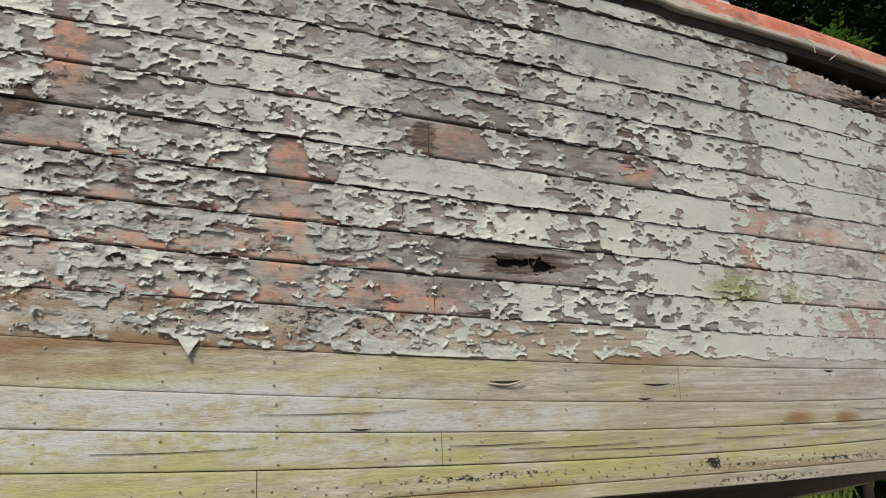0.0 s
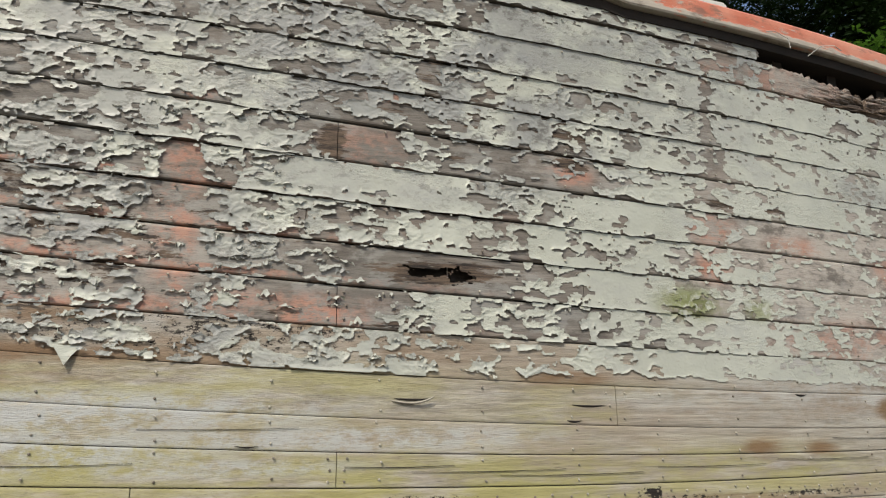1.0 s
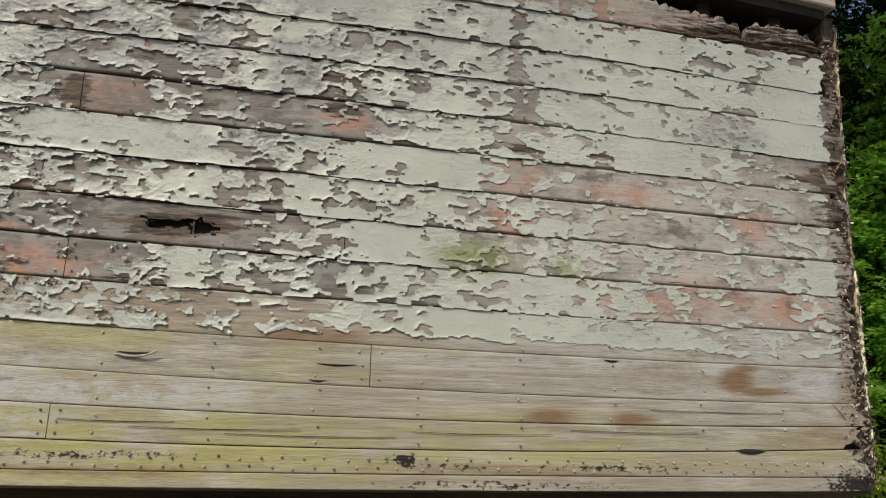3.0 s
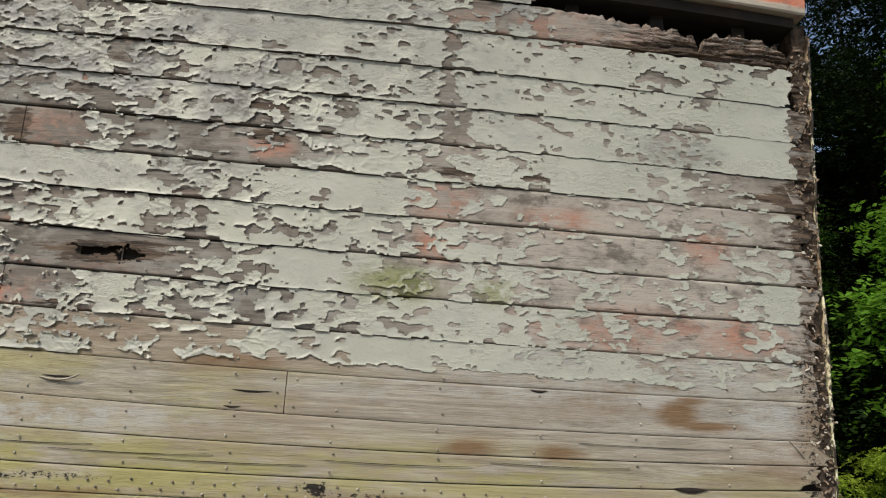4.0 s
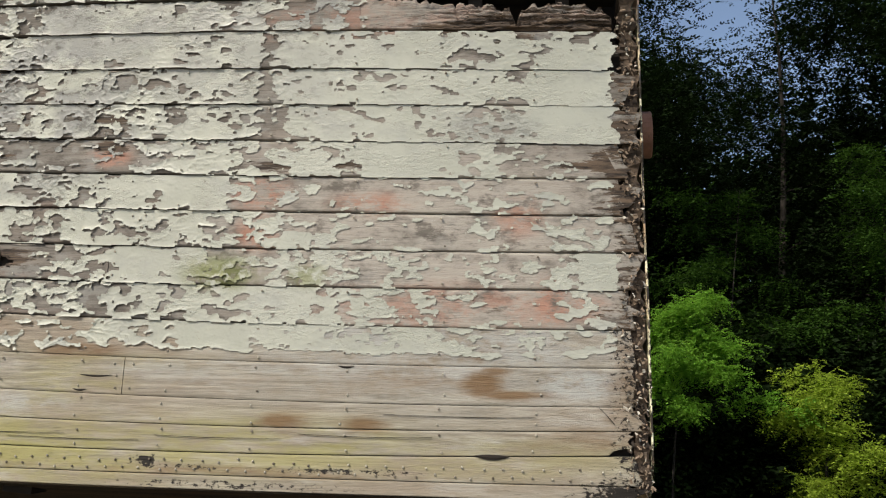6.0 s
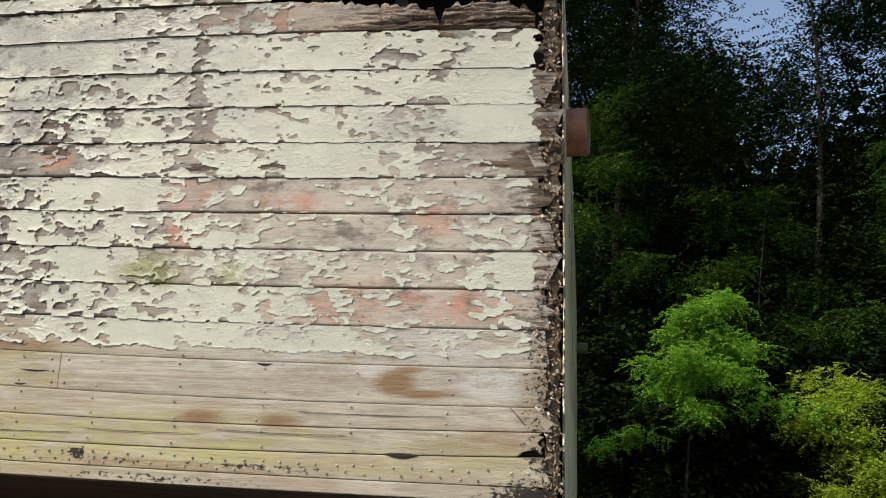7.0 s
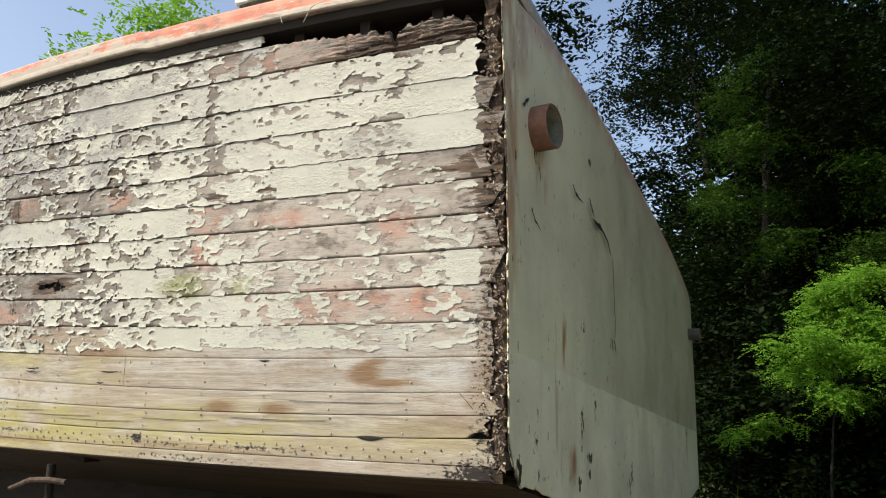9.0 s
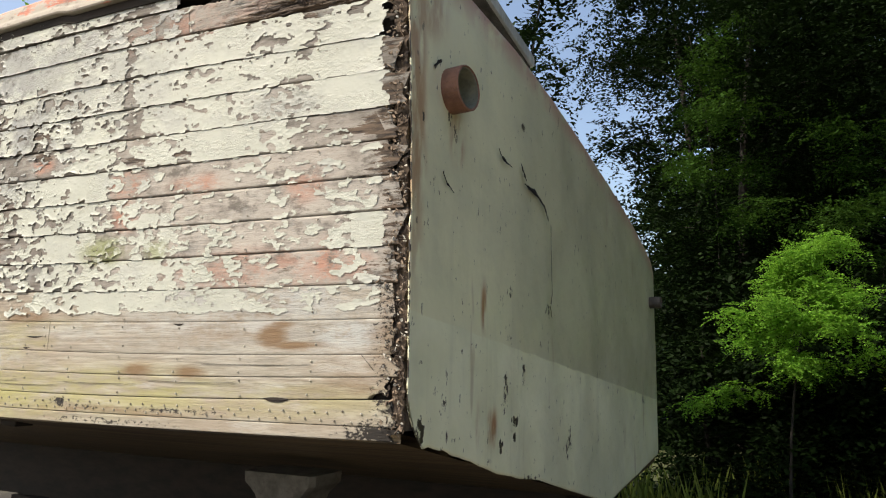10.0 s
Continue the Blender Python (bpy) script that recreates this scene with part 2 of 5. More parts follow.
CRUMBS = make_crumbs()
RUST = make_plain("rusty_painted_iron", (0.15, 0.07, 0.045), (0.27, 0.135, 0.09), 14, rough=0.75)
GREYPAINT = make_plain("grey_weathered_paint", (0.35, 0.36, 0.33), (0.52, 0.52, 0.48), 9, (1, 1, 0.4), 0.6)
LINING = make_plain("dull_green_grey_lining", (0.12, 0.125, 0.095), (0.22, 0.22, 0.17), 20, rough=0.7)
OLDWOOD = make_plain("old_grey_timber", (0.045, 0.038, 0.03), (0.11, 0.095, 0.075), 16, (1, 1, 0.2), 0.85)
CONCRETE = make_plain("dirty_concrete", (0.06, 0.055, 0.045), (0.13, 0.12, 0.10), 12, rough=0.9)
# bark near black: the wood's shade is put into its colour
BARK = make_plain("bark", (0.008, 0.006, 0.005), (0.018, 0.014, 0.010), 14, (1, 1, 0.25), 0.9, 0.8, dist=0.02)


def make_ground():
    k = Nodes("dry_gravelly_ground", 0.95)
    n = k.noise(6, 6, rough=0.7)
    c = k.mix(k.ramp(n, 0.3, 0.7), (0.10, 0.085, 0.06), (0.20, 0.175, 0.125))
    c = k.mix(k.ramp(k.noise(60, 4), 0.5, 0.7, 0, 0.6), c, (0.08, 0.07, 0.05))
    c = k.mix(k.attr("grassy"), c, k.mix(n, (0.03, 0.045, 0.012), (0.08, 0.09, 0.03)))
    # shade below the hull, put into the ground colour
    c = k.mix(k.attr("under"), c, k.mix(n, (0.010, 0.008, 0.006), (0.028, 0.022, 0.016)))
    k.bump(n, 0.6, 0.03)
    return k.done(c)


GROUND = make_ground()
GRASS = make_leaf("grass_blades", (0.10, 0.15, 0.03), (0.20, 0.24, 0.06))
LEAF = make_leaf("bright_leaflets", (0.10, 0.23, 0.025), (0.18, 0.37, 0.05), 0.45)
LEAF_YELLOW = make_leaf("yellowish_leaflets", (0.17, 0.26, 0.025), (0.31, 0.42, 0.06), 0.45)
# the wood's shade is put into three darker copies of the leaf colour
LEAF_MID = make_leaf("part_shade_leaflets", (0.022, 0.055, 0.009), (0.045, 0.10, 0.017), 0.3)
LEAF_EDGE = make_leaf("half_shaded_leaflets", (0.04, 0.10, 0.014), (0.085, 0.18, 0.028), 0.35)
LEAF_SHADE = make_leaf("shade_dark_leaves", (0.0045, 0.010, 0.003), (0.012, 0.026, 0.006), 0.10)


# ---- shapes ----
def part(name, bm_or_mesh, material, parent=None, label="", smooth=False):
    """Links a bmesh or mesh as one object under parent."""
    if isinstance(bm_or_mesh, bmesh.types.BMesh):
        me = bpy.data.meshes.new(name)
        bmesh.ops.recalc_face_normals(bm_or_mesh, faces=bm_or_mesh.faces)
        bm_or_mesh.to_mesh(me)
        bm_or_mesh.free()
    else:
        me = bm_or_mesh
    if material and not me.materials:
        me.materials.append(material)
    if not isinstance(bm_or_mesh, bmesh.types.BMesh):
        me.polygons.foreach_set("use_smooth", [bool(smooth)] * len(me.polygons))
    elif smooth:
        me.polygons.foreach_set("use_smooth", [True] * len(me.polygons))
    ob = new(name, me)
    ob.parent = parent
    if label:
        tagged(ob, label)
    return ob


def mesh_from(verts, faces, name="mesh", attrs=None):
    """A mesh from numpy vertices and quads, with point attributes."""
    me = bpy.data.meshes.new(name)
    verts, faces = np.asarray(verts, np.float32), np.asarray(faces, np.int32)
    n, m, w = len(verts), len(faces), faces.shape[1]
    me.vertices.add(n)
    me.vertices.foreach_set("co", verts.ravel())
    me.loops.add(m * w)
    me.loops.foreach_set("vertex_index", faces.ravel())
    me.polygons.add(m)
    me.polygons.foreach_set("loop_start", np.arange(0, m * w, w, dtype=np.int32))
    for key, values in (attrs or {}).items():
        me.attributes.new(key, 'FLOAT', 'POINT').data.foreach_set("value", np.asarray(values, np.float32).ravel())
    me.update(calc_edges=True)
    me.validate()
    return me


def box(bm, lo, hi, m=None):
    """An axis-aligned block, with its corners moved by m."""
    vs = [bm.verts.new(Vector((x, y, z)) if m is None else m @ Vector((x, y, z)))
          for x in (lo[0], hi[0]) for y in (lo[1], hi[1]) for z in (lo[2], hi[2])]
    for f in ((0, 1, 3, 2), (4, 6, 7, 5), (0, 4, 5, 1), (2, 3, 7, 6), (0, 2, 6, 4), (1, 5, 7, 3)):
        bm.faces.new([vs[i] for i in f])
    return vs


def tube(bm, points, radii, sides=8):
    """A tapered tube along points."""
    rings = []
    for i, p in enumerate(points):
        a, b = Vector(points[max(0, i - 1)]), Vector(points[min(len(points) - 1, i + 1)])
        d = (b - a).normalized()
        u = d.orthogonal().normalized()
        v = d.cross(u)
        r = float(radii[i])
        rings.append([bm.verts.new(Vector(p) + r * (math.cos(t) * u + math.sin(t) * v))
                      for t in (2 * math.pi * k / sides for k in range(sides))])
    for a, b in zip(rings, rings[1:]):
        for k in range(sides):
            bm.faces.new((a[k], a[(k + 1) % sides], b[(k + 1) % sides], b[k]))
    bm.faces.new(rings[0][::-1])
    bm.faces.new(rings[-1])


RNG = np.random.default_rng(7)
TABLE = RNG.random((256, 256))


def value_noise(u, v):
    i, j = np.floor(u).astype(int), np.floor(v).astype(int)
    f, g = u - i, v - j
    f, g = f * f * (3 - 2 * f), g * g * (3 - 2 * g)
    a, b = TABLE[i % 256, j % 256], TABLE[(i + 1) % 256, j % 256]
    c, d = TABLE[i % 256, (j + 1) % 256], TABLE[(i + 1) % 256, (j + 1) % 256]
    return (a * (1 - f) + b * f) * (1 - g) + (c * (1 - f) + d * f) * g


def fbm(u, v, octaves=4, gain=0.55):
    total, amp, norm = 0.0, 1.0, 0.0
    for k in range(octaves):
        total = total + amp * value_noise(u * 2 ** k + 17.3 * k, v * 2 ** k + 41.7 * k)
        norm += amp
        amp *= gain
    return total / norm


# ---- the hull's form ----
def hull_y(x, z):
    """How far the side of the hull lies back, at a place along it and a height."""
    q, e = z - 1.7, np.minimum(np.asarray(x) + 3.6, 0)
    x = np.maximum(x, -3.6)
    return 0.0046 + 0.1094 * x + 0.045 * x * x + 0.0095 * q * x - 0.0399 * q * q - 0.215 * e + 0.03 * e * e


# height of each plank seam at the stern, and its slope and bend along the hull
SEAMS = [(1.248, 0.0, 0.0), (1.289, 0.0, 0.0), (1.3746, 0.0292, 0.0105), (1.4436, 0.0228, 0.0117), (1.5128, 0.0159, 0.0125), (1.6253, 0.0140, 0.0128),
         (1.7366, 0.0077, 0.0121), (1.8593, 0.0178, 0.0155), (1.9738, 0.0140, 0.0150), (2.0896, 0.0097, 0.0142), (2.2086, 0.0145, 0.0160),
         (2.3208, 0.0097, 0.0154), (2.4454, 0.0128, 0.0156), (2.5623, 0.0058, 0.0128), (2.6944, 0.0087, 0.0118), (2.806, 0.0087, 0.0118), (2.885, 0.0087, 0.0118)]


def seam(i, x):
    """The height of a plank seam along the hull; the planks rise towards the bow."""
    a, b, c = SEAMS[i]
    x = np.asarray(x, float)
    return a + b * x + c * x * x


def lap(i, x):
    """How far a plank's lower edge stands out over the one below: more towards the bow and the deck."""
    return 0.0 if i < 6 else 0.0018 + (0.0030 if i > 8 else 0.0018) / (1 + np.exp((np.asarray(x, float) + 1.25 - 0.09 * (i - 6)) / 0.16))


BOW = -6.4
boat = new("boat")
tagged(boat, "derelict wooden boat with peeling cream paint, propped up ashore", "boat")

# stains: centre x and z, half-width and half-height, strength
ROT = [(-2.10, 1.948, 0.15, 0.03, 1.0), (-2.44, 2.31, 0.035, 0.055, 1.0), (-1.69, 2.33, 0.07, 0.10, 0.5), (-2.24, 1.83, 0.03, 0.05, 0.5), (-1.47, 1.325, 0.035, 0.014, 0.9), (-0.01, 2.2, 0.065, 0.8, 0.5), (-0.05, 2.255, 0.17, 0.04, 0.8), (-0.05, 2.62, 0.07, 0.04, 0.55), (-0.04, 2.14, 0.10, 0.04, 0.4), (-0.03, 2.38, 0.09, 0.03, 0.45), (-0.03, 1.80, 0.10, 0.04, 0.4),
       (-0.22, 2.70, 0.22, 0.03, 0.6), (-0.5, 2.70, 0.14, 0.03, 0.6), (-3.58, 2.36, 0.14, 0.06, 1.0), (-1.0, 2.24, 0.25, 0.02, 0.55),
       (-0.85, 1.312, 0.20, 0.007, 0.5), (-1.35, 1.312, 0.12, 0.006, 0.4), (-0.02, 1.37, 0.05, 0.06, 0.5), (-2.44, 2.32, 0.03, 0.06, 0.8), (-0.02, 1.268, 0.12, 0.03, 0.9),
       (-2.3, 1.33, 0.25, 0.01, 0.4), (-1.2, 1.262, 0.3, 0.012, 0.35), (-1.75, 2.42, 0.2, 0.06, 0.4), (-3.2, 2.05, 0.5, 0.2, 0.34), (-2.0, 2.5, 0.3, 0.2, 0.34), (-2.75, 1.77, 0.5, 0.05, 0.3)]
PRIMER = [(-1.17, 2.155, 0.08, 0.045, 1.0), (-1.165, 2.03, 0.06, 0.05, 0.9), (-0.81, 2.12, 0.10, 0.03, 0.9), (-1.69, 2.29, 0.06, 0.03, 1.0), (-0.25, 1.815, 0.045, 0.06, 1.0), (-2.47, 1.82, 0.11, 0.045, 1.0), (-2.36, 2.31, 0.10, 0.05, 0.6),
          (-2.27, 2.48, 0.05, 0.025, 1.0), (-2.25, 2.25, 0.05, 0.025, 0.9), (-1.73, 1.655, 0.12, 0.018, 1.0), (-2.12, 1.73, 0.16, 0.03, 0.6), (-0.6, 1.80, 0.30, 0.06, 0.6), (-3.43, 2.50, 0.05, 0.09, 0.9), (-2.845, 2.05, 0.045, 0.22, 0.9),
          (-3.4, 2.08, 0.22, 0.02, 0.9), (-3.3, 1.98, 0.35, 0.02, 0.9), (-3.3, 1.82, 0.4, 0.04, 0.9), (-3.3, 1.71, 0.45, 0.03, 1.0), (-2.95, 1.74, 0.25, 0.03, 0.8), (-2.82, 2.445, 0.04, 0.03, 1.0), (-2.83, 2.25, 0.05, 0.03, 0.8),
          (-2.7, 1.85, 0.3, 0.03, 0.6), (-0.15, 1.80, 0.06, 0.03, 0.8), (-0.35, 2.08, 0.06, 0.05, 0.7), (-0.9, 2.72, 0.3, 0.05, 0.5), (-3.3, 1.655, 0.25, 0.02, 0.7)]
BROWN = [(-1.055, 1.452, 0.07, 0.03, 0.8), (-0.797, 1.455, 0.07, 0.03, 0.8), (-0.46, 1.572, 0.06, 0.04, 1.0), (-0.37, 1.540, 0.085, 0.011, 0.9), (-0.42, 1.61, 0.05, 0.011, 0.85), (-0.46, 1.655, 0.075, 0.014, 0.8), (-0.68, 1.57, 0.16, 0.03, 0.4),
         (-1.02, 1.465, 0.06, 0.03, 0.5), (-0.76, 1.465, 0.045, 0.03, 0.5), (-0.03, 1.60, 0.06, 0.16, 0.5), (-0.14, 1.41, 0.2, 0.03, 0.5), (-0.12, 1.80, 0.12, 0.05, 0.4), (-1.3, 1.30, 0.5, 0.02, 0.5), (-2.2, 1.29, 0.6, 0.02, 0.5)]
MOSS = [(-1.28, 1.90, 0.10, 0.045, 0.9), (-1.0, 1.89, 0.05, 0.03, 0.7), (-3.2, 1.64, 0.3, 0.05, 0.5), (-2.2, 1.35, 0.9, 0.09, 1.0), (-3.3, 1.38, 0.7, 0.12, 1.0),
        (-1.2, 1.38, 0.5, 0.07, 0.9), (-1.75, 1.55, 0.16, 0.06, 0.7), (-0.6, 1.36, 0.5, 0.05, 0.6), (-2.8, 1.63, 0.7, 0.05, 0.8), (-2.6, 1.42, 1.5, 0.05, 0.75), (-3.0, 1.55, 0.9, 0.05, 0.45), (-2.0, 1.62, 0.5, 0.03, 0.5)]


CHALK = [(-0.6, 1.98, 0.62, 0.33, 0.95), (-0.7, 2.45, 0.4, 0.2, 0.5), (-0.16, 1.575, 0.11, 0.035, 1.0), (-3.1, 1.56, 0.6, 0.045, 1.0), (-3.4, 1.47, 0.6, 0.05, 1.0), (-2.4, 1.49, 0.5, 0.03, 0.9), (-2.7, 1.42, 0.3, 0.02, 0.8), (-0.35, 1.66, 0.2, 0.03, 0.7), (-1.3, 1.6, 0.3, 0.03, 0.4), (-0.6, 2.12, 0.5, 0.10, 0.85), (-0.7, 1.88, 0.6, 0.12, 0.85), (-1.0, 2.3, 0.6, 0.06, 0.5), (-3.4, 2.0, 0.7, 0.12, 0.6), (-3.2, 1.82, 0.4, 0.05, 0.6)]
GRIME = [(-1.45, 2.60, 0.5, 0.16, 0.55), (-2.4, 2.62, 0.4, 0.25, 1.0), (-1.98, 2.5, 0.3, 0.3, 1.0), (-1.85, 2.33, 0.3, 0.09, 1.0), (-3.2, 2.05, 0.55, 0.22, 1.0), (-0.42, 2.37, 0.12, 0.05, 0.6), (-2.6, 2.65, 0.3, 0.15, 0.8), (-0.8, 2.78, 0.9, 0.06, 0.9),
         (-2.6, 2.75, 1.2, 0.15, 0.9), (-1.3, 2.74, 0.6, 0.07, 0.6), (-3.3, 2.40, 0.4, 0.25, 0.8), (-2.9, 1.80, 0.6, 0.12, 0.9), (-2.55, 2.35, 0.2, 0.2, 0.6)]


def soft_field(spots, x, z):
    total = np.zeros(np.broadcast(x, z).shape)
    for cx, cz, w, h, s in spots:
        total = np.maximum(total, 1.25 * s * np.exp(-0.8 * (((x - cx) / w) ** 2 + ((z - cz) / h) ** 2)))
    return total


def field(spots, x, z, soft=1.6):
    total = np.zeros(np.broadcast(x, z).shape)
    for cx, cz, w, h, s in spots:
        d = ((x - cx) / w) ** 2 + ((z - cz) / h) ** 2
        total = np.maximum(total, s * np.exp(-(d / soft) ** 2))
    return total


# ---- side planks ----
HOLES = [(-2.14, 1.960, 0.10, 0.011), (-2.055, 1.937, 0.05, 0.014)]


def plank_mesh(i, x0, x1, proud, ragged):
    """One side plank with rounded edges, between seams i and i + 1 from x0 to x1."""
    holed = i == 7 and x0 < -2.13 < x1
    n = max(4, int((x1 - x0) / (0.005 if holed else 0.02)))
    xs = np.linspace(x0, x1, n + 1)
    edge = 0.005 if i > 5 else 0.0014
    inner = [(v, 0.0) for v in np.linspace(0.07, 0.93, 40 if holed else 11)]
    prof = [(0.0, -0.028), (0.0, -edge), (0.03, -0.2 * edge), *inner, (0.97, -0.3 * edge), (1.0, -edge), (1.0, -0.028)]
    gap = (0.0013 + 0.0018 * fbm(xs * 5 + 3 * i, xs * 0, 3)) * (0.45 + 0.55 / (1 + np.exp((xs + 1.3) / 0.2))) if i > 5 else (0.0015 if i in (1, 2) else 0.0009)
    rows = []
    for v, out in prof:
        lo, hi = seam(i, xs) + gap, seam(i + 1, xs) - gap
        z = lo + (hi - lo) * v
        x = xs.copy()
        if ragged:
            x[-1] += ragged * (fbm(np.array([z[-1] * 90]), np.array([i * 3.1]), 3)[0] - 0.62)
            x[-2] = min(x[-2], x[-1] - 0.004)
            x[-3] = min(x[-3], x[-2] - 0.003)
        wave = 0.0035 * (fbm(x * 1.7 + 9 * i, z * 0 + v * 0.6, 3) - 0.5)
        y = hull_y(x, z) - out - proud - wave - lap(i, x) * (1 - v)
        rows.append(np.stack([x, y, z], -1))
    g = np.array(rows)
    m = len(prof)
    idx = np.arange(m * (n + 1)).reshape(m, n + 1)
    f = np.stack([idx[:-1, :-1], idx[:-1, 1:], idx[1:, 1:], idx[1:, :-1]], -1).reshape(-1, 4).tolist()
    f += [[idx[0, k], idx[-1, k], idx[-1, k + 1], idx[0, k + 1]] for k in range(n)]
    for e in (0, n):
        f += [[idx[a, e], idx[a + 1, e], idx[m - 2 - a, e], idx[m - 1 - a, e]] for a in range((m - 1) // 2)]
    co = g.reshape(-1, 3)
    x, z = co[:, 0], co[:, 2]
    low_edge = np.repeat([1.0 if v < 0.2 else 0.0 for v, _ in prof], n + 1)
    edge_red = 0.85 * low_edge / (1 + np.exp((x + 2.3) / 0.2)) * (4 < i < 10)
    if holed:
        f = np.array(f)
        cx, cz = x[f].mean(1), z[f].mean(1)
        w = fbm(cx * 40, cz * 120, 4) - 0.5
        gone = np.zeros(len(f), bool)
        for hx, hz, a, b in HOLES:
            gone |= ((cx - hx) / a) ** 2 + ((cz + 0.04 * w - hz - 0.006 * np.sin(cx * 30)) / b) ** 2 < 1 + 1.6 * w
        f = f[~gone]
    return mesh_from(co, f, "plank", {"rot": soft_field(ROT, x, z), "primer": np.maximum(field(PRIMER, x, z), edge_red), "moss": field(MOSS, x, z), "chalk": field(CHALK, x, z), "brown": soft_field(BROWN, x, z)})


BUTTS = {0: (-3.4,), 1: (-2.9,), 2: (-2.40, -4.2), 3: (-3.7,), 4: (-1.573, -4.0), 5: (-3.6,), 6: (-2.411, -4.4), 7: (-1.662, -3.9), 8: (-1.576, -2.505, -4.2),
         9: (-4.5,), 10: (-2.425, -3.62), 11: (-4.1,), 12: (-4.6,), 13: (-3.15,), 14: (-4.0,), 15: ()}
for i in range(16):
    right = {2: -0.045, 12: -0.012, 13: -0.022, 14: -0.86, 15: -0.90}.get(i, 0.0)
    ends = [BOW, *sorted(BUTTS[i]), right]
    for x0, x1 in zip(ends, ends[1:]):
        last = x1 == right
        part("plank", plank_mesh(i, x0 + 0.0012, x1 - 0.0012, 0.00015 * RNG.standard_normal(), (0.22 if i > 5 else 0.13) if last and i != 14 else 0.0),
             WOOD_LOW if i < 6 else WOOD_UP, boat, smooth=False)

# the broken end of the top plank near the stern, notched where a frame stands
def top_left(x):
    """How much of the top plank's height is left along its broken end."""
    a = np.interp(x, [-0.88, -0.80, -0.60, -0.45, -0.38, -0.355, -0.34, -0.30, -0.2, -0.08, -0.045], [1.0, 0.92, 0.88, 0.80, 0.66, 0.15, 0.64, 0.76, 0.80, 0.72, 0.5])
    return a + 0.40 * (fbm(np.asarray(x) * 60, np.asarray(x) * 0, 4) - 0.5) * np.clip((np.asarray(x) + 0.86) / 0.3, 0, 1)


n = 220
xs = np.linspace(-0.8625, -0.05, n + 1)
lo = seam(14, xs) + 0.003
hi = lo + 0.113 * top_left(xs)
decay = np.clip((xs + 0.72) / 0.3, 0, 1)
rows = []
for v, out in ((0, -0.028), (0, -0.004), *((q, -0.008 * q ** 6) for q in np.linspace(0.03, 1, 26)), (1, -0.028)):
    z = lo + (hi - lo) * v
    pit = 0.016 * np.clip(fbm(xs * 14 + 40, z * 120, 4) * 2.2 - 0.8, 0, 1) * decay
    rows.append(np.stack([xs, hull_y(xs, z) - out - 0.0028 * (1 - v) + pit, z], -1))
m = len(rows)
idx = np.arange(m * (n + 1)).reshape(m, n + 1)
f = np.stack([idx[:-1, :-1], idx[:-1, 1:], idx[1:, 1:], idx[1:, :-1]], -1).reshape(-1, 4)
co = np.array(rows).reshape(-1, 3)
fade = np.tile(decay, m)
part("plank", mesh_from(co, f, "plank", {"rot": 0.15 + 0.33 * fade + soft_field(ROT, co[:, 0], co[:, 2]), "primer": 0.3 + 0 * fade, "chalk": 0.5 - 0.3 * fade}), WOOD_UP, boat, "rotten split end of the top plank")

# ---- paint film ----
# how much paint is left (0 to 9) on each strake, three steps to a frame spacing, from the stern towards the bow
FRAME_STEP = 0.2845
LEFT_ON = {5: "4664468866999998764553378877656653564455", 6: "2632233566897766877658851113665555555555", 7: "9842233455666678987631123344542554445555",
           8: "2442222333672686799838857765512444437755", 9: "1123322222332999988559989996624435642255", 10: "1111459994765675422233430156748984436855",
           11: "6996466777753886636777546537748976544855", 12: "4994477668864887647995556735747867955555", 13: "5776668888866876999994445566655666555555",
           14: "0000000002335567888885555555555555555555", 15: "0000000000456677777766666666666666666666"}
SOUND = [(-0.22, 2.50, 0.10, 0.055, 1.0), (-0.20, 2.385, 0.10, 0.055, 1.0), (-0.09, 1.915, 0.06, 0.045, 1.0), (-0.68, 2.265, 0.10, 0.035, 1.0), (-2.31, 2.24, 0.16, 0.045, 1.0), (-1.85, 2.70, 0.3, 0.05, 0.6)]
BARE = [(-2.13, 1.945, 0.16, 0.035, 1.0), (-2.36, 2.31, 0.085, 0.06, 1.0), (0.0, 2.0, 0.045, 0.85, 1.0), (-1.16, 2.44, 0.016, 0.3, 0.5), (-2.85, 2.02, 0.05, 0.25, 0.7), (-3.42, 2.42, 0.05, 0.13, 0.8),
        (-3.58, 2.30, 0.14, 0.06, 1.0), (-0.25, 2.76, 0.25, 0.08, 0.8)]


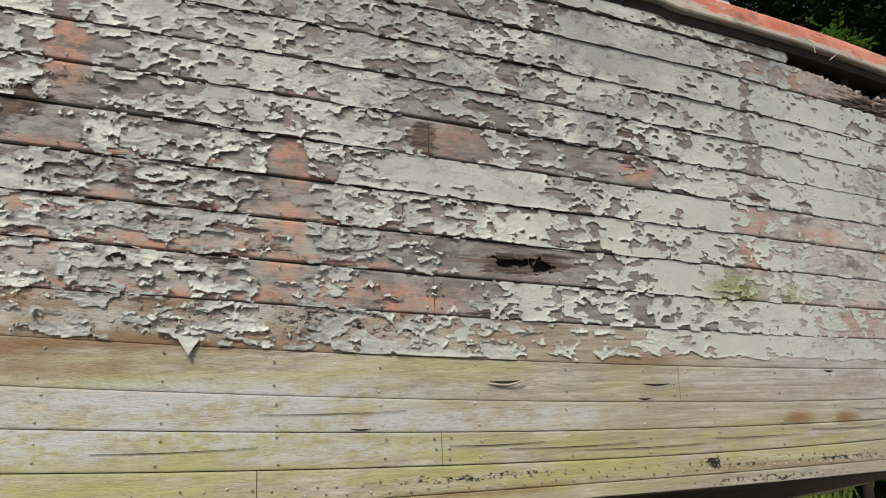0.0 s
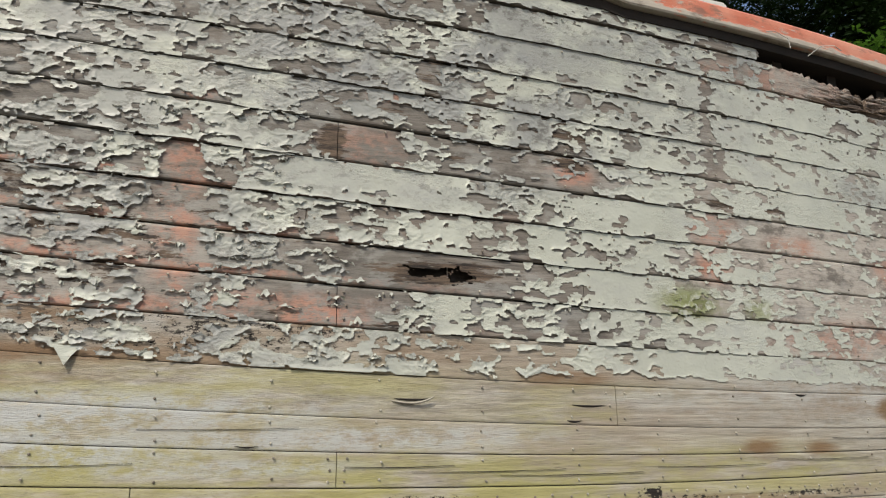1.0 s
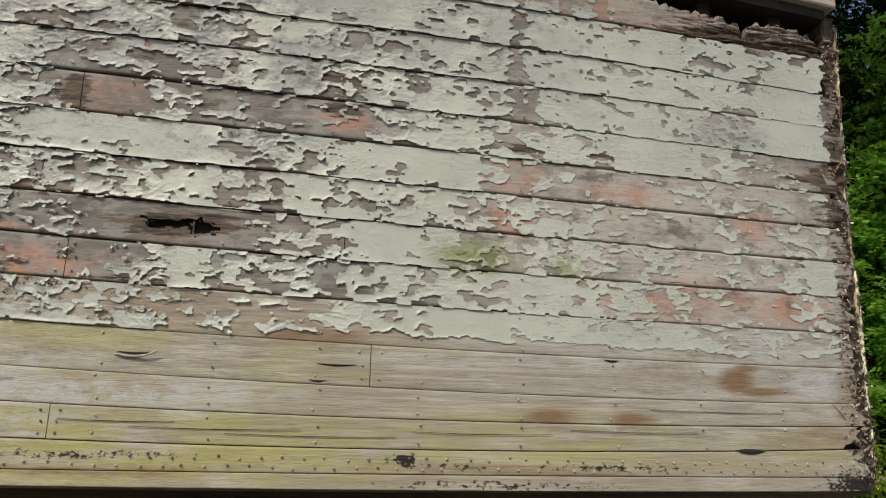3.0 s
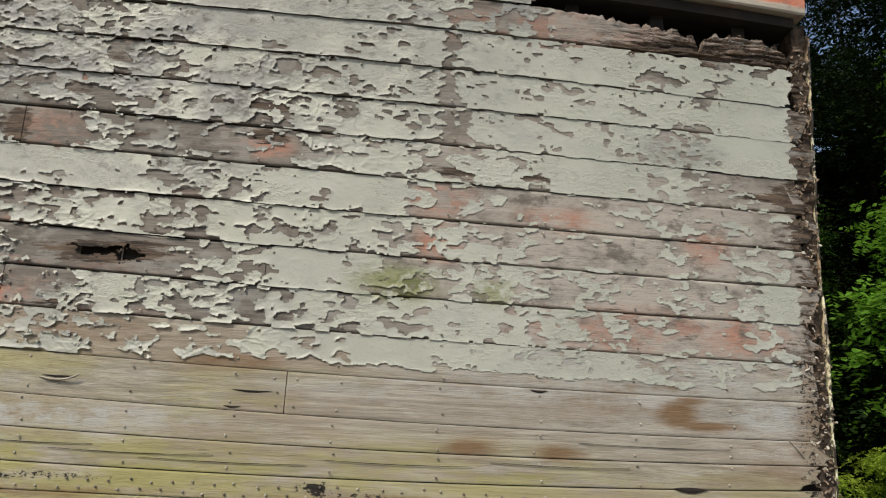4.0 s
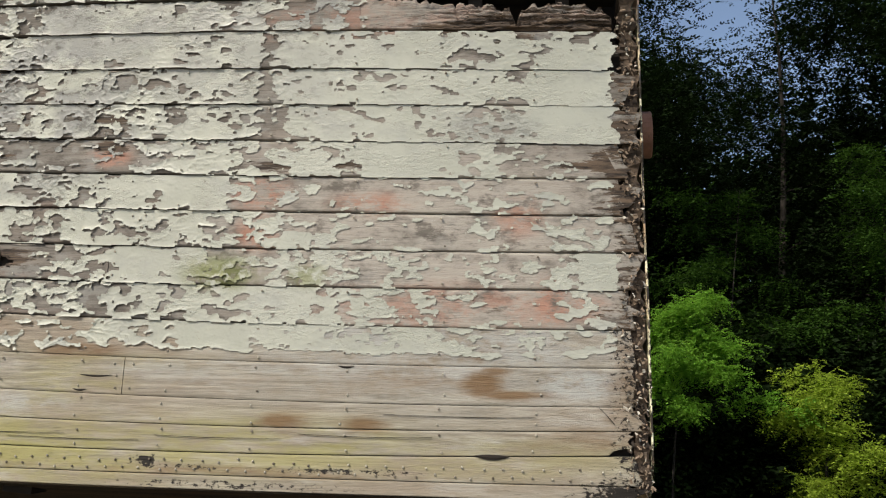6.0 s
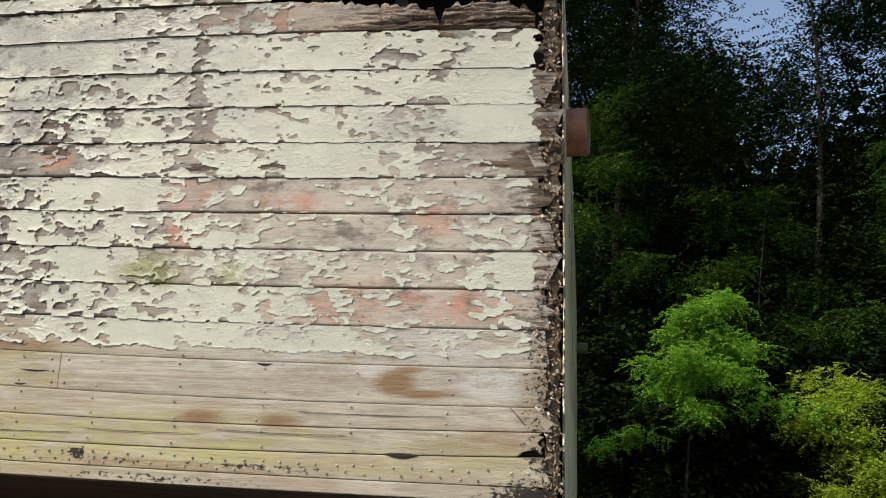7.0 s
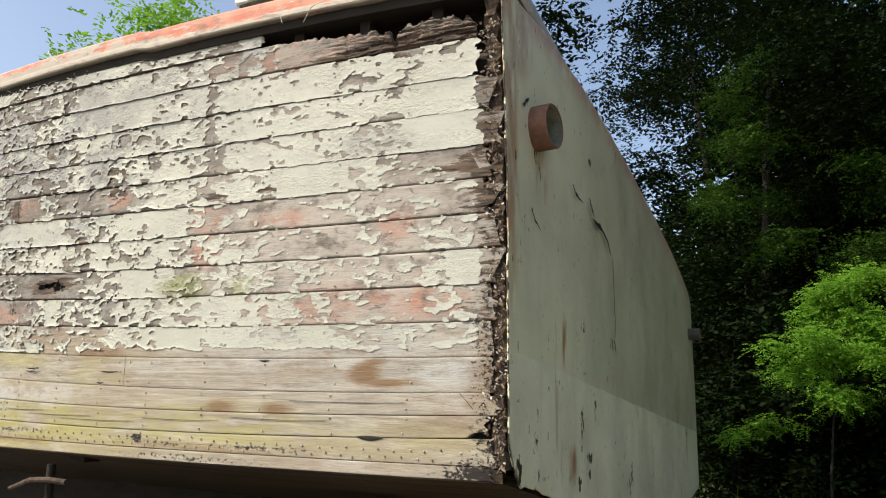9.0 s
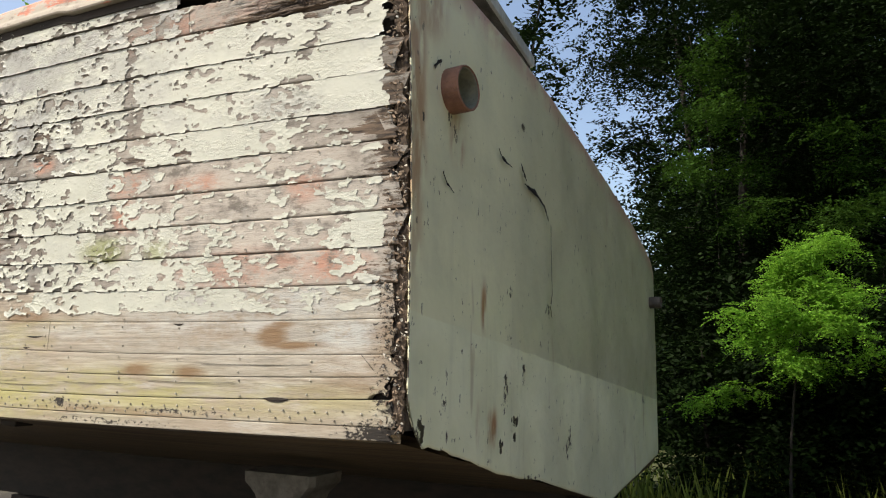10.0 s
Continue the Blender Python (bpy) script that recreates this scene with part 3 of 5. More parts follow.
def paint_film(i, x0, x1, step):
    """The paint left on one strake: a thin skin with ragged edges that curl away from the wood."""
    nx, nz = int((x1 - x0) / step), max(8, int(0.117 / step))
    k = 0.004 / step
    xe, ve = np.linspace(x0, x1, nx + 1), np.linspace(-0.045 if i > 5 else 0.012, 0.985, nz + 1)
    X, V = np.meshgrid(xe, ve)
    Z = seam(i, X) + (seam(i + 1, X) - seam(i, X)) * V
    S = 37.0 * i
    wx, wz = fbm(X * 16, Z * 34 + S, 3) - 0.5, fbm(X * 16 + 70, Z * 34 + S, 3) - 0.5
    left = 1 / (1 + np.exp((X + 2.45) / 0.15)) * 1 / (1 + np.exp((Z - 2.22) / 0.08))
    stern = 1 / (1 + np.exp(-(X + 1.15) / 0.12)) * 1 / (1 + np.exp((Z - 2.45) / 0.08))
    n = (0.32 - 0.12 * left) * fbm((X + 0.06 * wx) * 13, (Z + 0.03 * wz) * 28 + S, 2) + 0.38 * fbm((X + 0.04 * wx) * 27, (Z + 0.02 * wz) * 58 + S, 2) \
        + (0.16 + 0.08 * left) * fbm((X + 0.02 * wx) * 60, (Z + 0.008 * wz) * 95 + S, 2) + 0.34 * left * fbm((X + 0.05 * wx + 0.3 * Z) * 22, (Z + 0.02 * wz) * 62 + S + 8, 2)
    rank = np.searchsorted(np.sort(n.ravel()), n.ravel()).reshape(n.shape) / n.size
    wear = np.array([int(c) for c in LEFT_ON[i]])
    at = (-X + 0.045 * wx + 0.02 * (fbm(X * 60, Z * 60 + S, 2) - 0.5)) / (FRAME_STEP / 3)
    at = np.floor(at) + np.clip((at - np.floor(at) - 0.5) * 3, -0.5, 0.5) + 0.5
    level = np.interp(at, 0.5 + np.arange(len(wear)), wear)
    cover = 1 - (1 - level / 9.15) ** 1.45
    cover -= (0.28 + 0.12 / (1 + np.exp((Z - 2.0) / 0.03))) * left + 0.09 / (1 + np.exp((X + 1.7) / 0.1))
    studs = np.abs((X + 0.295 + FRAME_STEP * 20) % FRAME_STEP - FRAME_STEP / 2) - FRAME_STEP / 2
    cover -= 0.22 * np.exp(-(studs / 0.018) ** 2) * np.clip(fbm(X * 3, Z * 9 + S, 2) * 2 - 0.5, 0, 1)
    cover += 0.5 * field(SOUND, X + 0.04 * wx, Z + 0.02 * wz) - 0.9 * field(BARE, X + 0.05 * wx, Z + 0.03 * wz)
    over = rank - 1 + cover
    over = np.where(V < 0, np.minimum(over, 2.0 * (V + 0.05 * fbm(X * 22, X * 0 + S, 4))), over)
    keep = over > 0
    if i == 5:
        keep &= V > 0.26 + 0.30 * (fbm(X * 14, X * 0, 4) - 0.5) - np.clip((-X - 1.55) * 0.7, 0, 0.3)
    if i == 14:
        keep &= V < top_left(X) - 0.05
    if i == 7:
        for hx, hz, a, b in HOLES:
            keep &= ((X - hx) / (a + 0.025)) ** 2 + ((Z - hz) / (b + 0.012)) ** 2 > 1
    cell = keep[:-1, :-1] & keep[1:, 1:] & keep[:-1, 1:] & keep[1:, :-1]
    # distance, in cells, to the bare wood below, above and sideways
    down, up, side = np.zeros(keep.shape), np.zeros(keep.shape), np.zeros(keep.shape)
    for r in range(nz + 1):
        down[r] = np.where(keep[r], (down[r - 1] if r else 0) + 1, 0)
    for r in range(nz, -1, -1):
        up[r] = np.where(keep[r], (up[r + 1] if r < nz else 3) + 1, 0)
    for run, order in ((0, range(nx + 1)), (1, range(nx, -1, -1))):
        a = np.zeros(nz + 1)
        for c in order:
            a = np.where(keep[:, c], a + 1, 0)
            side[:, c] = np.minimum(side[:, c], a) if run else a
    loose = np.clip(fbm(X * 13 + 5, Z * 26 + S, 3) * 3.0 - 1.05, 0, 1)
    mid = 1 / (1 + np.exp((X + 1.35) / 0.15))
    size = (0.0010 - 0.0004 * stern + 0.0032 * mid + 0.0046 * left) * loose + 0.0004 + 0.0005 * mid
    lift = size * np.exp(-(down - 1) / ((1.3 + 1.6 * left) * k)) + 0.4 * size * np.exp(-(side - 1) / (1.6 * k)) + 0.2 * size * np.exp(-(up - 1) / (2.0 * k))
    blister = np.clip(fbm(X * 26, Z * 40 + S + 9, 3) - 0.62, 0, 1) * 0.003
    for _ in range(1):
        for axis in (0, 1):
            w0 = keep.astype(float)
            s, q = lift * w0, w0.copy()
            for d in (-1, 1):
                s = s + 0.5 * np.roll(lift * w0, d, axis)
                q = q + 0.5 * np.roll(w0, d, axis)
            lift = np.where(keep, s / np.maximum(q, 1e-6), lift)
    # bring the skin's outline onto the smooth limit of the bare patches
    dx, dz = step, (Z[1] - Z[0]).mean()
    gz, gx = np.gradient(over)
    near = keep & ((down < 2) | (up < 2) | (side < 2))
    g2 = gx * gx + gz * gz + 1e-6
    mx = np.where(near, np.clip(-over * gx / g2, -0.9, 0.9), 0) * dx
    mz = np.where(near & (V > 0.03) & (V < 0.97), np.clip(-over * gz / g2, -0.9, 0.9), 0) * dz
    crust = np.clip((8.4 - level) / 3, 0, 1) * (0.4 + 0.6 * mid)
    ridges = np.clip(1 - 5 * np.abs(fbm((X + 0.05 * wx) * 24, (Z + 0.03 * wz) * 46 + S + 20, 3) - 0.5), 0, 1) ** 2
    lift += crust * 0.0026 * ridges
    lift += blister + (0.0003 + 0.0004 * mid) * fbm(X * 160, Z * 200 + S, 2) + 0.0002
    Zd = Z + 0.3 * lift * np.exp(-(down - 1) / (3.0 * k))
    Y = hull_y(X, Z) - lap(i, X) * (1 - V) - lift - 0.0007 - 0.0035 * (fbm(X * 1.7 + 9 * i, V * 0.6, 3) - 0.5)
    idx = np.arange(X.size).reshape(X.shape)
    quads = np.stack([idx[:-1, :-1], idx[:-1, 1:], idx[1:, 1:], idx[1:, :-1]], -1)[cell]
    used, inv = np.unique(quads, return_inverse=True)
    co = np.stack([(X + mx).ravel(), Y.ravel(), (Zd + mz).ravel()], -1)[used]
    grime = np.maximum(0.1 + 0.8 * left, field(GRIME, X, Z)).ravel()[used]
    return co, inv.reshape(-1, 4), grime


verts, quads, grimes, base = [], [], [], 0
for i in range(5, 16):
    right = {14: -0.42, 15: -0.92}.get(i, -0.015)
    for x0, x1, step in ((BOW, -4.0, 0.01), (-4.0, right, 0.0026)):
        co, q, gr = paint_film(i, x0, x1, step)
        verts.append(co)
        quads.append(q + base)
        grimes.append(gr)
        base += len(co)
co = np.concatenate(verts)
film_me = mesh_from(co, np.concatenate(quads), "paint_film", {"grime": np.concatenate(grimes), "moss": field(MOSS[:2], co[:, 0], co[:, 2])})
tagged(part("paint_film", film_me, FILM, boat, "cracked cream paint peeling off in curled flakes", smooth=True), kind="stuff")


def loose_flakes(n, seed):
    """Stiff shards of paint hanging by their upper edge, jagged below and bent away from the wood."""
    r = np.random.default_rng(seed)
    cols, out, gr = 7, [], []
    for _ in range(n):
        x = -1.9 - 2.1 * r.random() ** 0.8
        i = int(r.integers(5, 8 if x > -2.5 else 11))
        if i == 7 and -2.34 < x < -1.95:
            x -= 0.5
        w, h = r.uniform(0.015, 0.06), r.uniform(0.007, 0.02)
        lo, hi = float(seam(i, x)), float(seam(i + 1, x))
        z = r.uniform(lo + h + 0.004, hi - 0.004) if hi - lo > 0.05 else hi
        away = r.uniform(0.002, 0.0105) * (0.55 if x > -2.2 else 1.0)
        s = np.linspace(-0.5, 0.5, cols)
        skew, bias = r.uniform(-0.6, 0.6), r.uniform(-0.4, 1.0)
        jag = np.clip(r.uniform(0.25, 1.0, cols) * (1.15 - 1.2 * np.abs(s - 0.3 * skew)), 0.08, 1)
        crest = r.uniform(-0.5, 0.5, cols) - 1.6 * np.abs(s)
        rows = []
        for v in (0.0, 0.4, 0.75, 1.0):
            zz = z - h * jag * v + 0.25 * w * skew * s + h * crest * (1 - v)
            xx = x + w * s * (1 - 0.15 * v) + 0.25 * h * skew * v
            lift = 0.0035 + away * v ** 1.7 * (1 + bias * s) * (0.4 + 0.6 * jag)
            rows.append(np.stack([xx, hull_y(xx, zz) - lap(i, xx) * (hi - zz) / (hi - lo) - lift, zz], -1))
        out.append(np.array(rows).reshape(-1, 3))
        gr += [r.uniform(0.2, 1.0)] * (4 * cols)
    idx = np.arange(4 * cols).reshape(4, cols)
    q = np.stack([idx[:-1, :-1], idx[:-1, 1:], idx[1:, 1:], idx[1:, :-1]], -1).reshape(-1, 4)
    return mesh_from(np.concatenate(out), np.concatenate([q + 4 * cols * k for k in range(n)]), "flakes", {"grime": gr})


tagged(part("loose_paint", loose_flakes(300, 21), FILM, boat, "stiff shards of paint hanging away from the planks"), kind="stuff")

# ---- frame, inside and deck ----
bm = bmesh.new()
xs = np.linspace(BOW, 0.0, 40)
prev = None
for x in xs:
    ring = []
    for z in (1.32, 1.6, 2.0, 2.4, 2.66):
        ring.append(bm.verts.new((x, float(hull_y(x, z)) + 0.034, z)))
    ring += [bm.verts.new((x, float(hull_y(x, 2.7)) + 0.13, 2.66)), bm.verts.new((x, float(hull_y(x, 2.7)) + 0.13, 2.90)), bm.verts.new((x, 4.0, 2.25)), bm.verts.new((x, 3.95, 0.88)), bm.verts.new((x, 2.2, 0.83))]
    if prev:
        for a in range(len(ring)):
            b = (a + 1) % len(ring)
            bm.faces.new((prev[a], prev[b], ring[b], ring[a]))
    prev = ring
part("hull_lining", bm, INSIDE, boat, "inner skin of the hull, shade put into its colour")


def skin(name, points, material, label):
    """A long board surface with thickness, along the hull, from one edge line to the other."""
    bm = bmesh.new()
    prev = None
    for x in np.linspace(BOW, 0.02, 24):
        (y0, z0), (y1, z1) = points(x)
        n = Vector((0, z0 - z1, y1 - y0)).normalized() * 0.03
        ring = [bm.verts.new((x, y0, z0)), bm.verts.new((x, y1, z1)), bm.verts.new(Vector((x, y1, z1)) + n), bm.verts.new(Vector((x, y0, z0)) + n)]
        if prev:
            for a in range(4):
                bm.faces.new((prev[a], prev[(a + 1) % 4], ring[(a + 1) % 4], ring[a]))
        else:
            bm.faces.new(ring)
        prev = ring
    bm.faces.new(prev)
    part(name, bm, material, boat, label)


skin("deck", lambda x: ((float(hull_y(x, 2.7)) + 0.14, 2.905), (4.0, 2.255)), GREYPAINT, "grey weathered deck")
skin("far_side", lambda x: ((4.0, 2.25), (3.96, 0.84)), GREYPAINT, "far side of the hull in weathered paint")
skin("far_bottom", lambda x: ((3.96, 0.80), (2.3, 0.71)), BOTTOM, "dark bottom planking")
bm = bmesh.new()
y = float(hull_y(BOW, 2.0))
ring = [bm.verts.new((BOW - d, a, b)) for d in (0.0, 0.03) for a, b in ((y, 1.26), (2.3, 0.74), (3.96, 0.84), (4.0, 2.25), (y + 0.1, 2.93))]
bm.faces.new(ring[:5])
bm.faces.new(ring[5:][::-1])
for a in range(5):
    bm.faces.new((ring[a], ring[(a + 1) % 5], ring[5 + (a + 1) % 5], ring[5 + a]))
part("bow_board", bm, GREYPAINT, boat, "plain weathered boards closing the hull forward")

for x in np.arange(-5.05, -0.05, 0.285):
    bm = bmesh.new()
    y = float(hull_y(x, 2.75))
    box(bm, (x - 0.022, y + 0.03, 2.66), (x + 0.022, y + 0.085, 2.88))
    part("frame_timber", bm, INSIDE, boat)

# ---- cap rail ----
def cap_bottom(x):
    return 2.872 + 0.014 * -x + 0.006 * x * x * (x < -1.5)


def sweep(name, prof, xs, yz, material, label, edge=None):
    rows = [[(x, yz(x)[0] + a, yz(x)[1] + b) for x in xs] for a, b in prof]
    n, m = len(xs), len(prof)
    idx = np.arange(n * m).reshape(m, n)
    nxt = np.roll(idx, -1, axis=0)
    f = np.stack([idx[:, :-1], idx[:, 1:], nxt[:, 1:], nxt[:, :-1]], -1).reshape(-1, 4).tolist()
    me = mesh_from(np.array(rows).reshape(-1, 3), f, name, {"edge": np.repeat(edge if edge is not None else [0] * m, n) + np.tile(0.16 * np.clip((-np.asarray(xs) - 1.2) / 0.5, 0, 1), m)})
    return part(name, me, material, boat, label)


xs = np.concatenate([np.linspace(BOW, -0.06, 90), [-0.03, -0.012, 0.0]])
ends = lambda x: (float(hull_y(x, 2.9)) - 0.035, float(cap_bottom(x)))
sweep("cap_rail", [(0.004, 0.0), (0.0, 0.006), (0.0, 0.020), (0.001, 0.030), (0.0, 0.055), (0.001, 0.074), (0.008, 0.084), (0.05, 0.088), (0.16, 0.088), (0.16, 0.0)],
      xs, ends, CAP, "orange-painted cap rail with a pale flaking lower edge", [0.2, 0.26, 0.20, 0.04, -0.05, -0.08, -0.04, 0, 0, 0.2])
sweep("rail_batten", [(0.03, -0.035), (0.025, -0.004), (0.15, -0.004), (0.15, -0.035)], xs[:-2], ends, INSIDE, "dark batten under the cap rail")

# ---- transom ----
TOP = [(-0.045, 2.83), (0.10, 2.885), (0.40, 2.91), (0.95, 2.895), (1.5, 2.835), (2.0, 2.755), (2.6, 2.655), (3.25, 2.52), (3.7, 2.405), (3.95, 2.32), (4.03, 2.24)]
LOW = [(0.0, 1.22), (0.10, 1.222), (0.277, 1.19), (0.75, 1.066), (1.25, 0.975), (2.0, 0.80), (2.4, 0.712), (2.52, 0.705), (3.98, 0.82), (4.01, 0.85)]


RUSTY = [(0.60, 1.70, 0.022, 0.08, 1.0), (0.70, 1.24, 0.025, 0.06, 1.0), (0.55, 1.26, 0.015, 0.06, 0.7), (0.35, 2.30, 0.05, 0.08, 0.8), (0.03, 2.35, 0.06, 0.45, 0.8), (0.66, 1.25, 0.02, 0.05, 0.8), (0.1, 2.75, 0.12, 0.12, 0.7)]


# places where the enamel has flaked off down to dark metal, or is dirty
# the first two, below the pipe, have its shadow painted in with the stain
SPOTS = [(0.3, 2.36, 0.0324, 0.032, 0.77), (0.33, 2.31, 0.0216, 0.056, 0.51), (0.22, 2.53, 0.0216, 0.024, 0.77), (0.828, 1.39, 0.0216, 0.064, 0.85), (0.81, 1.32, 0.0216, 0.04, 0.77), (0.93, 1.26, 0.036, 0.028, 0.85), (0.93, 1.19, 0.0252, 0.02, 0.77), (0.775, 1.17, 0.0216, 0.028, 0.85),
         (1.04, 1.45, 0.0216, 0.056, 0.68), (1.69, 1.14, 0.0288, 0.048, 0.77), (1.64, 1.07, 0.0288, 0.048, 0.77), (0.27, 1.36, 0.0115, 0.048, 0.77), (0.29, 1.27, 0.0115, 0.048, 0.68), (1.37, 1.74, 0.036, 0.04, 0.77), (0.875, 1.79, 0.036, 0.032, 0.59), (0.25, 1.21, 0.0086, 0.032, 0.59),
         (0.86, 1.58, 0.0432, 0.04, 0.51), (3.5, 1.26, 0.0864, 0.04, 0.59), (0.4, 1.53, 0.0144, 0.024, 0.51), (1.26, 1.58, 0.0288, 0.016, 0.59), (0.055, 2.46, 0.0115, 0.024, 0.77), (0.08, 2.3, 0.0101, 0.024, 0.77), (0.66, 2.1, 0.0144, 0.024, 0.59), (0.72, 2.47, 0.0432, 0.04, 0.42),
         (1.06, 2.56, 0.0432, 0.024, 0.51), (2.53, 2.24, 0.0288, 0.016, 0.68), (0.6, 1.25, 0.0108, 0.04, 0.42), (0.09, 1.49, 0.0288, 0.0064, 0.59), (0.1, 1.27, 0.0288, 0.048, 0.77), (0.6, 1.12, 0.108, 0.024, 0.42), (1.1, 1, 0.144, 0.02, 0.59), (2.52, 1.36, 0.0432, 0.016, 0.51)]


def transom_mesh():
    ny, nz, th = 400, 180, 0.006
    ty, tz = np.array(TOP).T
    ly, lz = np.array(LOW).T
    s = np.linspace(0, 1, ny + 1)
    y_top, y_low = -0.045 + s * (4.035 + 0.045), 0.0 + s * 4.02
    zt, zl = np.interp(y_top, ty, tz), np.interp(y_low, ly, lz)
    zl = zl + 0.024 * (fbm(y_low * 6, y_low * 0 + 3, 4) - 0.5) * np.clip(1.6 - y_low, 0.1, 1)
    v = np.linspace(0, 1, nz + 1)[:, None]
    Yg = y_low + (y_top - y_low) * v
    Zg = zl + (zt - zl) * v
    Yg[:, 0] += 0.03 * (fbm(Zg[:, 0] * 9, Zg[:, 0] * 0, 4) - 0.4)
    Yg += (np.maximum(hull_y(0.0, Zg) + 0.008 - (-0.045 * v), 0)) * (1 - s) ** 30
    Yg += 0.14 * np.clip((1.37 - Zg) / 0.17, 0, 1) ** 1.6 * (1 - s) ** 22
    dent = 0.03 * np.exp(-(((Yg - 1.35) / 0.35) ** 2 + ((Zg - 2.05) / 0.28) ** 2)) - 0.02 * np.exp(-(((Yg - 2.1) / 0.12) ** 2 + ((Zg - 1.75) / 0.3) ** 2))
    Xg = 0.04 + 0.012 * (fbm(Yg * 1.2, Zg * 1.2 + 5, 3) - 0.5) - dent * 0.5
    front = np.stack([Xg, Yg, Zg], -1)
    back = front - np.array([th, 0, 0])
    idx = np.arange(front[..., 0].size).reshape(Yg.shape)
    off = idx.size
    q = np.stack([idx[:-1, :-1], idx[:-1, 1:], idx[1:, 1:], idx[1:, :-1]], -1).reshape(-1, 4)
    rim = np.concatenate([idx[0, :], idx[1:, -1], idx[-1, -2::-1], idx[-2:0:-1, 0]])
    nxt = np.roll(rim, -1)
    sides = np.stack([rim, rim + off, nxt + off, nxt], -1)
    co = np.concatenate([front.reshape(-1, 3), back.reshape(-1, 3)])
    dirt_and_shade = np.zeros(len(co))
    dirt_and_shade.reshape(2, nz + 1, ny + 1)[:, :, :1] = 1.0
    dirt_and_shade = np.maximum(dirt_and_shade, field(SPOTS, co[:, 1], co[:, 2]))
    e = np.clip(1 - (np.interp(co[:, 1], ty, tz) - co[:, 2]) / 0.12, 0, 1) * 0.95
    return mesh_from(co, np.concatenate([q, q[:, ::-1] + off, sides]), "transom", {"edge": e, "rust": field(RUSTY, co[:, 1], co[:, 2]), "dirt_and_shade": dirt_and_shade})


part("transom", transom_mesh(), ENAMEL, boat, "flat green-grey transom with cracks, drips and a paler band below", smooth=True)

# exhaust pipe
def ring_tube(x0, x1, y, z, r0, r1, sides=28):
    bm = bmesh.new()
    prof = [(x0, r0), (x1 - 0.004, r0), (x1, r0 - 0.004), (x1, r1 + 0.003), (x1 - 0.004, r1), (x0, r1)]
    rings = [[bm.verts.new((x, y + r * math.cos(a), z + r * math.sin(a))) for a in (2 * math.pi * k / sides for k in range(sides))] for x, r in prof]
    for a, b in zip(rings, rings[1:]):
        for k in range(sides):
            bm.faces.new((a[k], a[(k + 1) % sides], b[(k + 1) % sides], b[k]))
    return bm


def pipe_mesh(*sizes):
    bm = ring_tube(*sizes)
    bmesh.ops.rotate(bm, verts=bm.verts, cent=(0.03, 0.29, 2.462), matrix=Matrix.Rotation(radians(-5), 3, 'Z'))
    return bm


pipe = part("exhaust_pipe", pipe_mesh(0.0, 0.118, 0.29, 2.462, 0.083, 0.075), RUST, boat, "short rusty red-painted exhaust pipe", smooth=False)
part("pipe_bore", pipe_mesh(-0.1, 0.114, 0.29, 2.462, 0.0748, 0.071), LINING, pipe, "grey lining inside the pipe")
part("outlet_pipe", ring_tube(0.0, 0.13, 3.85, 1.985, 0.045, 0.036, 18), OLDWOOD, boat, "small grey outlet pipe")

# ---- bottom planking ----
for k in range(14):
    bm = bmesh.new()
    xs = np.linspace(BOW, 0.02, 34)
    a0, a1 = k / 14 + 0.0008, (k + 1) / 14 - 0.0008
    prev = None
    for x in xs:
        y0, z0 = float(hull_y(x, 1.25)) + 0.012, 1.243
        pts = [(y0 + (2.3 - y0) * a, z0 + (0.74 - z0) * a) for a in (a0, a1)]
        ring = [bm.verts.new((x, y, z + d)) for d in (0.0, 0.03) for y, z in (pts if d == 0 else pts[::-1])]
        if prev:
            for a in range(4):
                bm.faces.new((prev[a], prev[(a + 1) % 4], ring[(a + 1) % 4], ring[a]))
        prev = ring
    part("bottom_plank", bm, BOTTOM, boat)
# keel made deep to block the bright view behind; shade in its colour
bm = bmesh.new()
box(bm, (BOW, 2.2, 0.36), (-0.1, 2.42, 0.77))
part("keel", bm, INSIDE, boat, "deep timber keel, shade put into its colour")

# dark corner post behind the ends of the planks
bm = bmesh.new()
prev = None
for z in np.linspace(1.28, 2.86, 120):
    y = float(hull_y(0.0, z))
    ring = [bm.verts.new((x + 0.02 * noise.noise((x * 30, y0 * 30, z * 34)), y + y0 + 0.014 * noise.noise((z * 41, x * 9, y0)), z)) for x, y0 in ((-0.02, 0.012), (0.026, 0.010), (0.026, 0.1), (-0.02, 0.1))]
    if prev:
        for a in range(4):
            bm.faces.new((prev[a], prev[(a + 1) % 4], ring[(a + 1) % 4], ring[a]))
    prev = ring
part("corner_post", bm, ENDWOOD, boat, "dark rotten corner post")


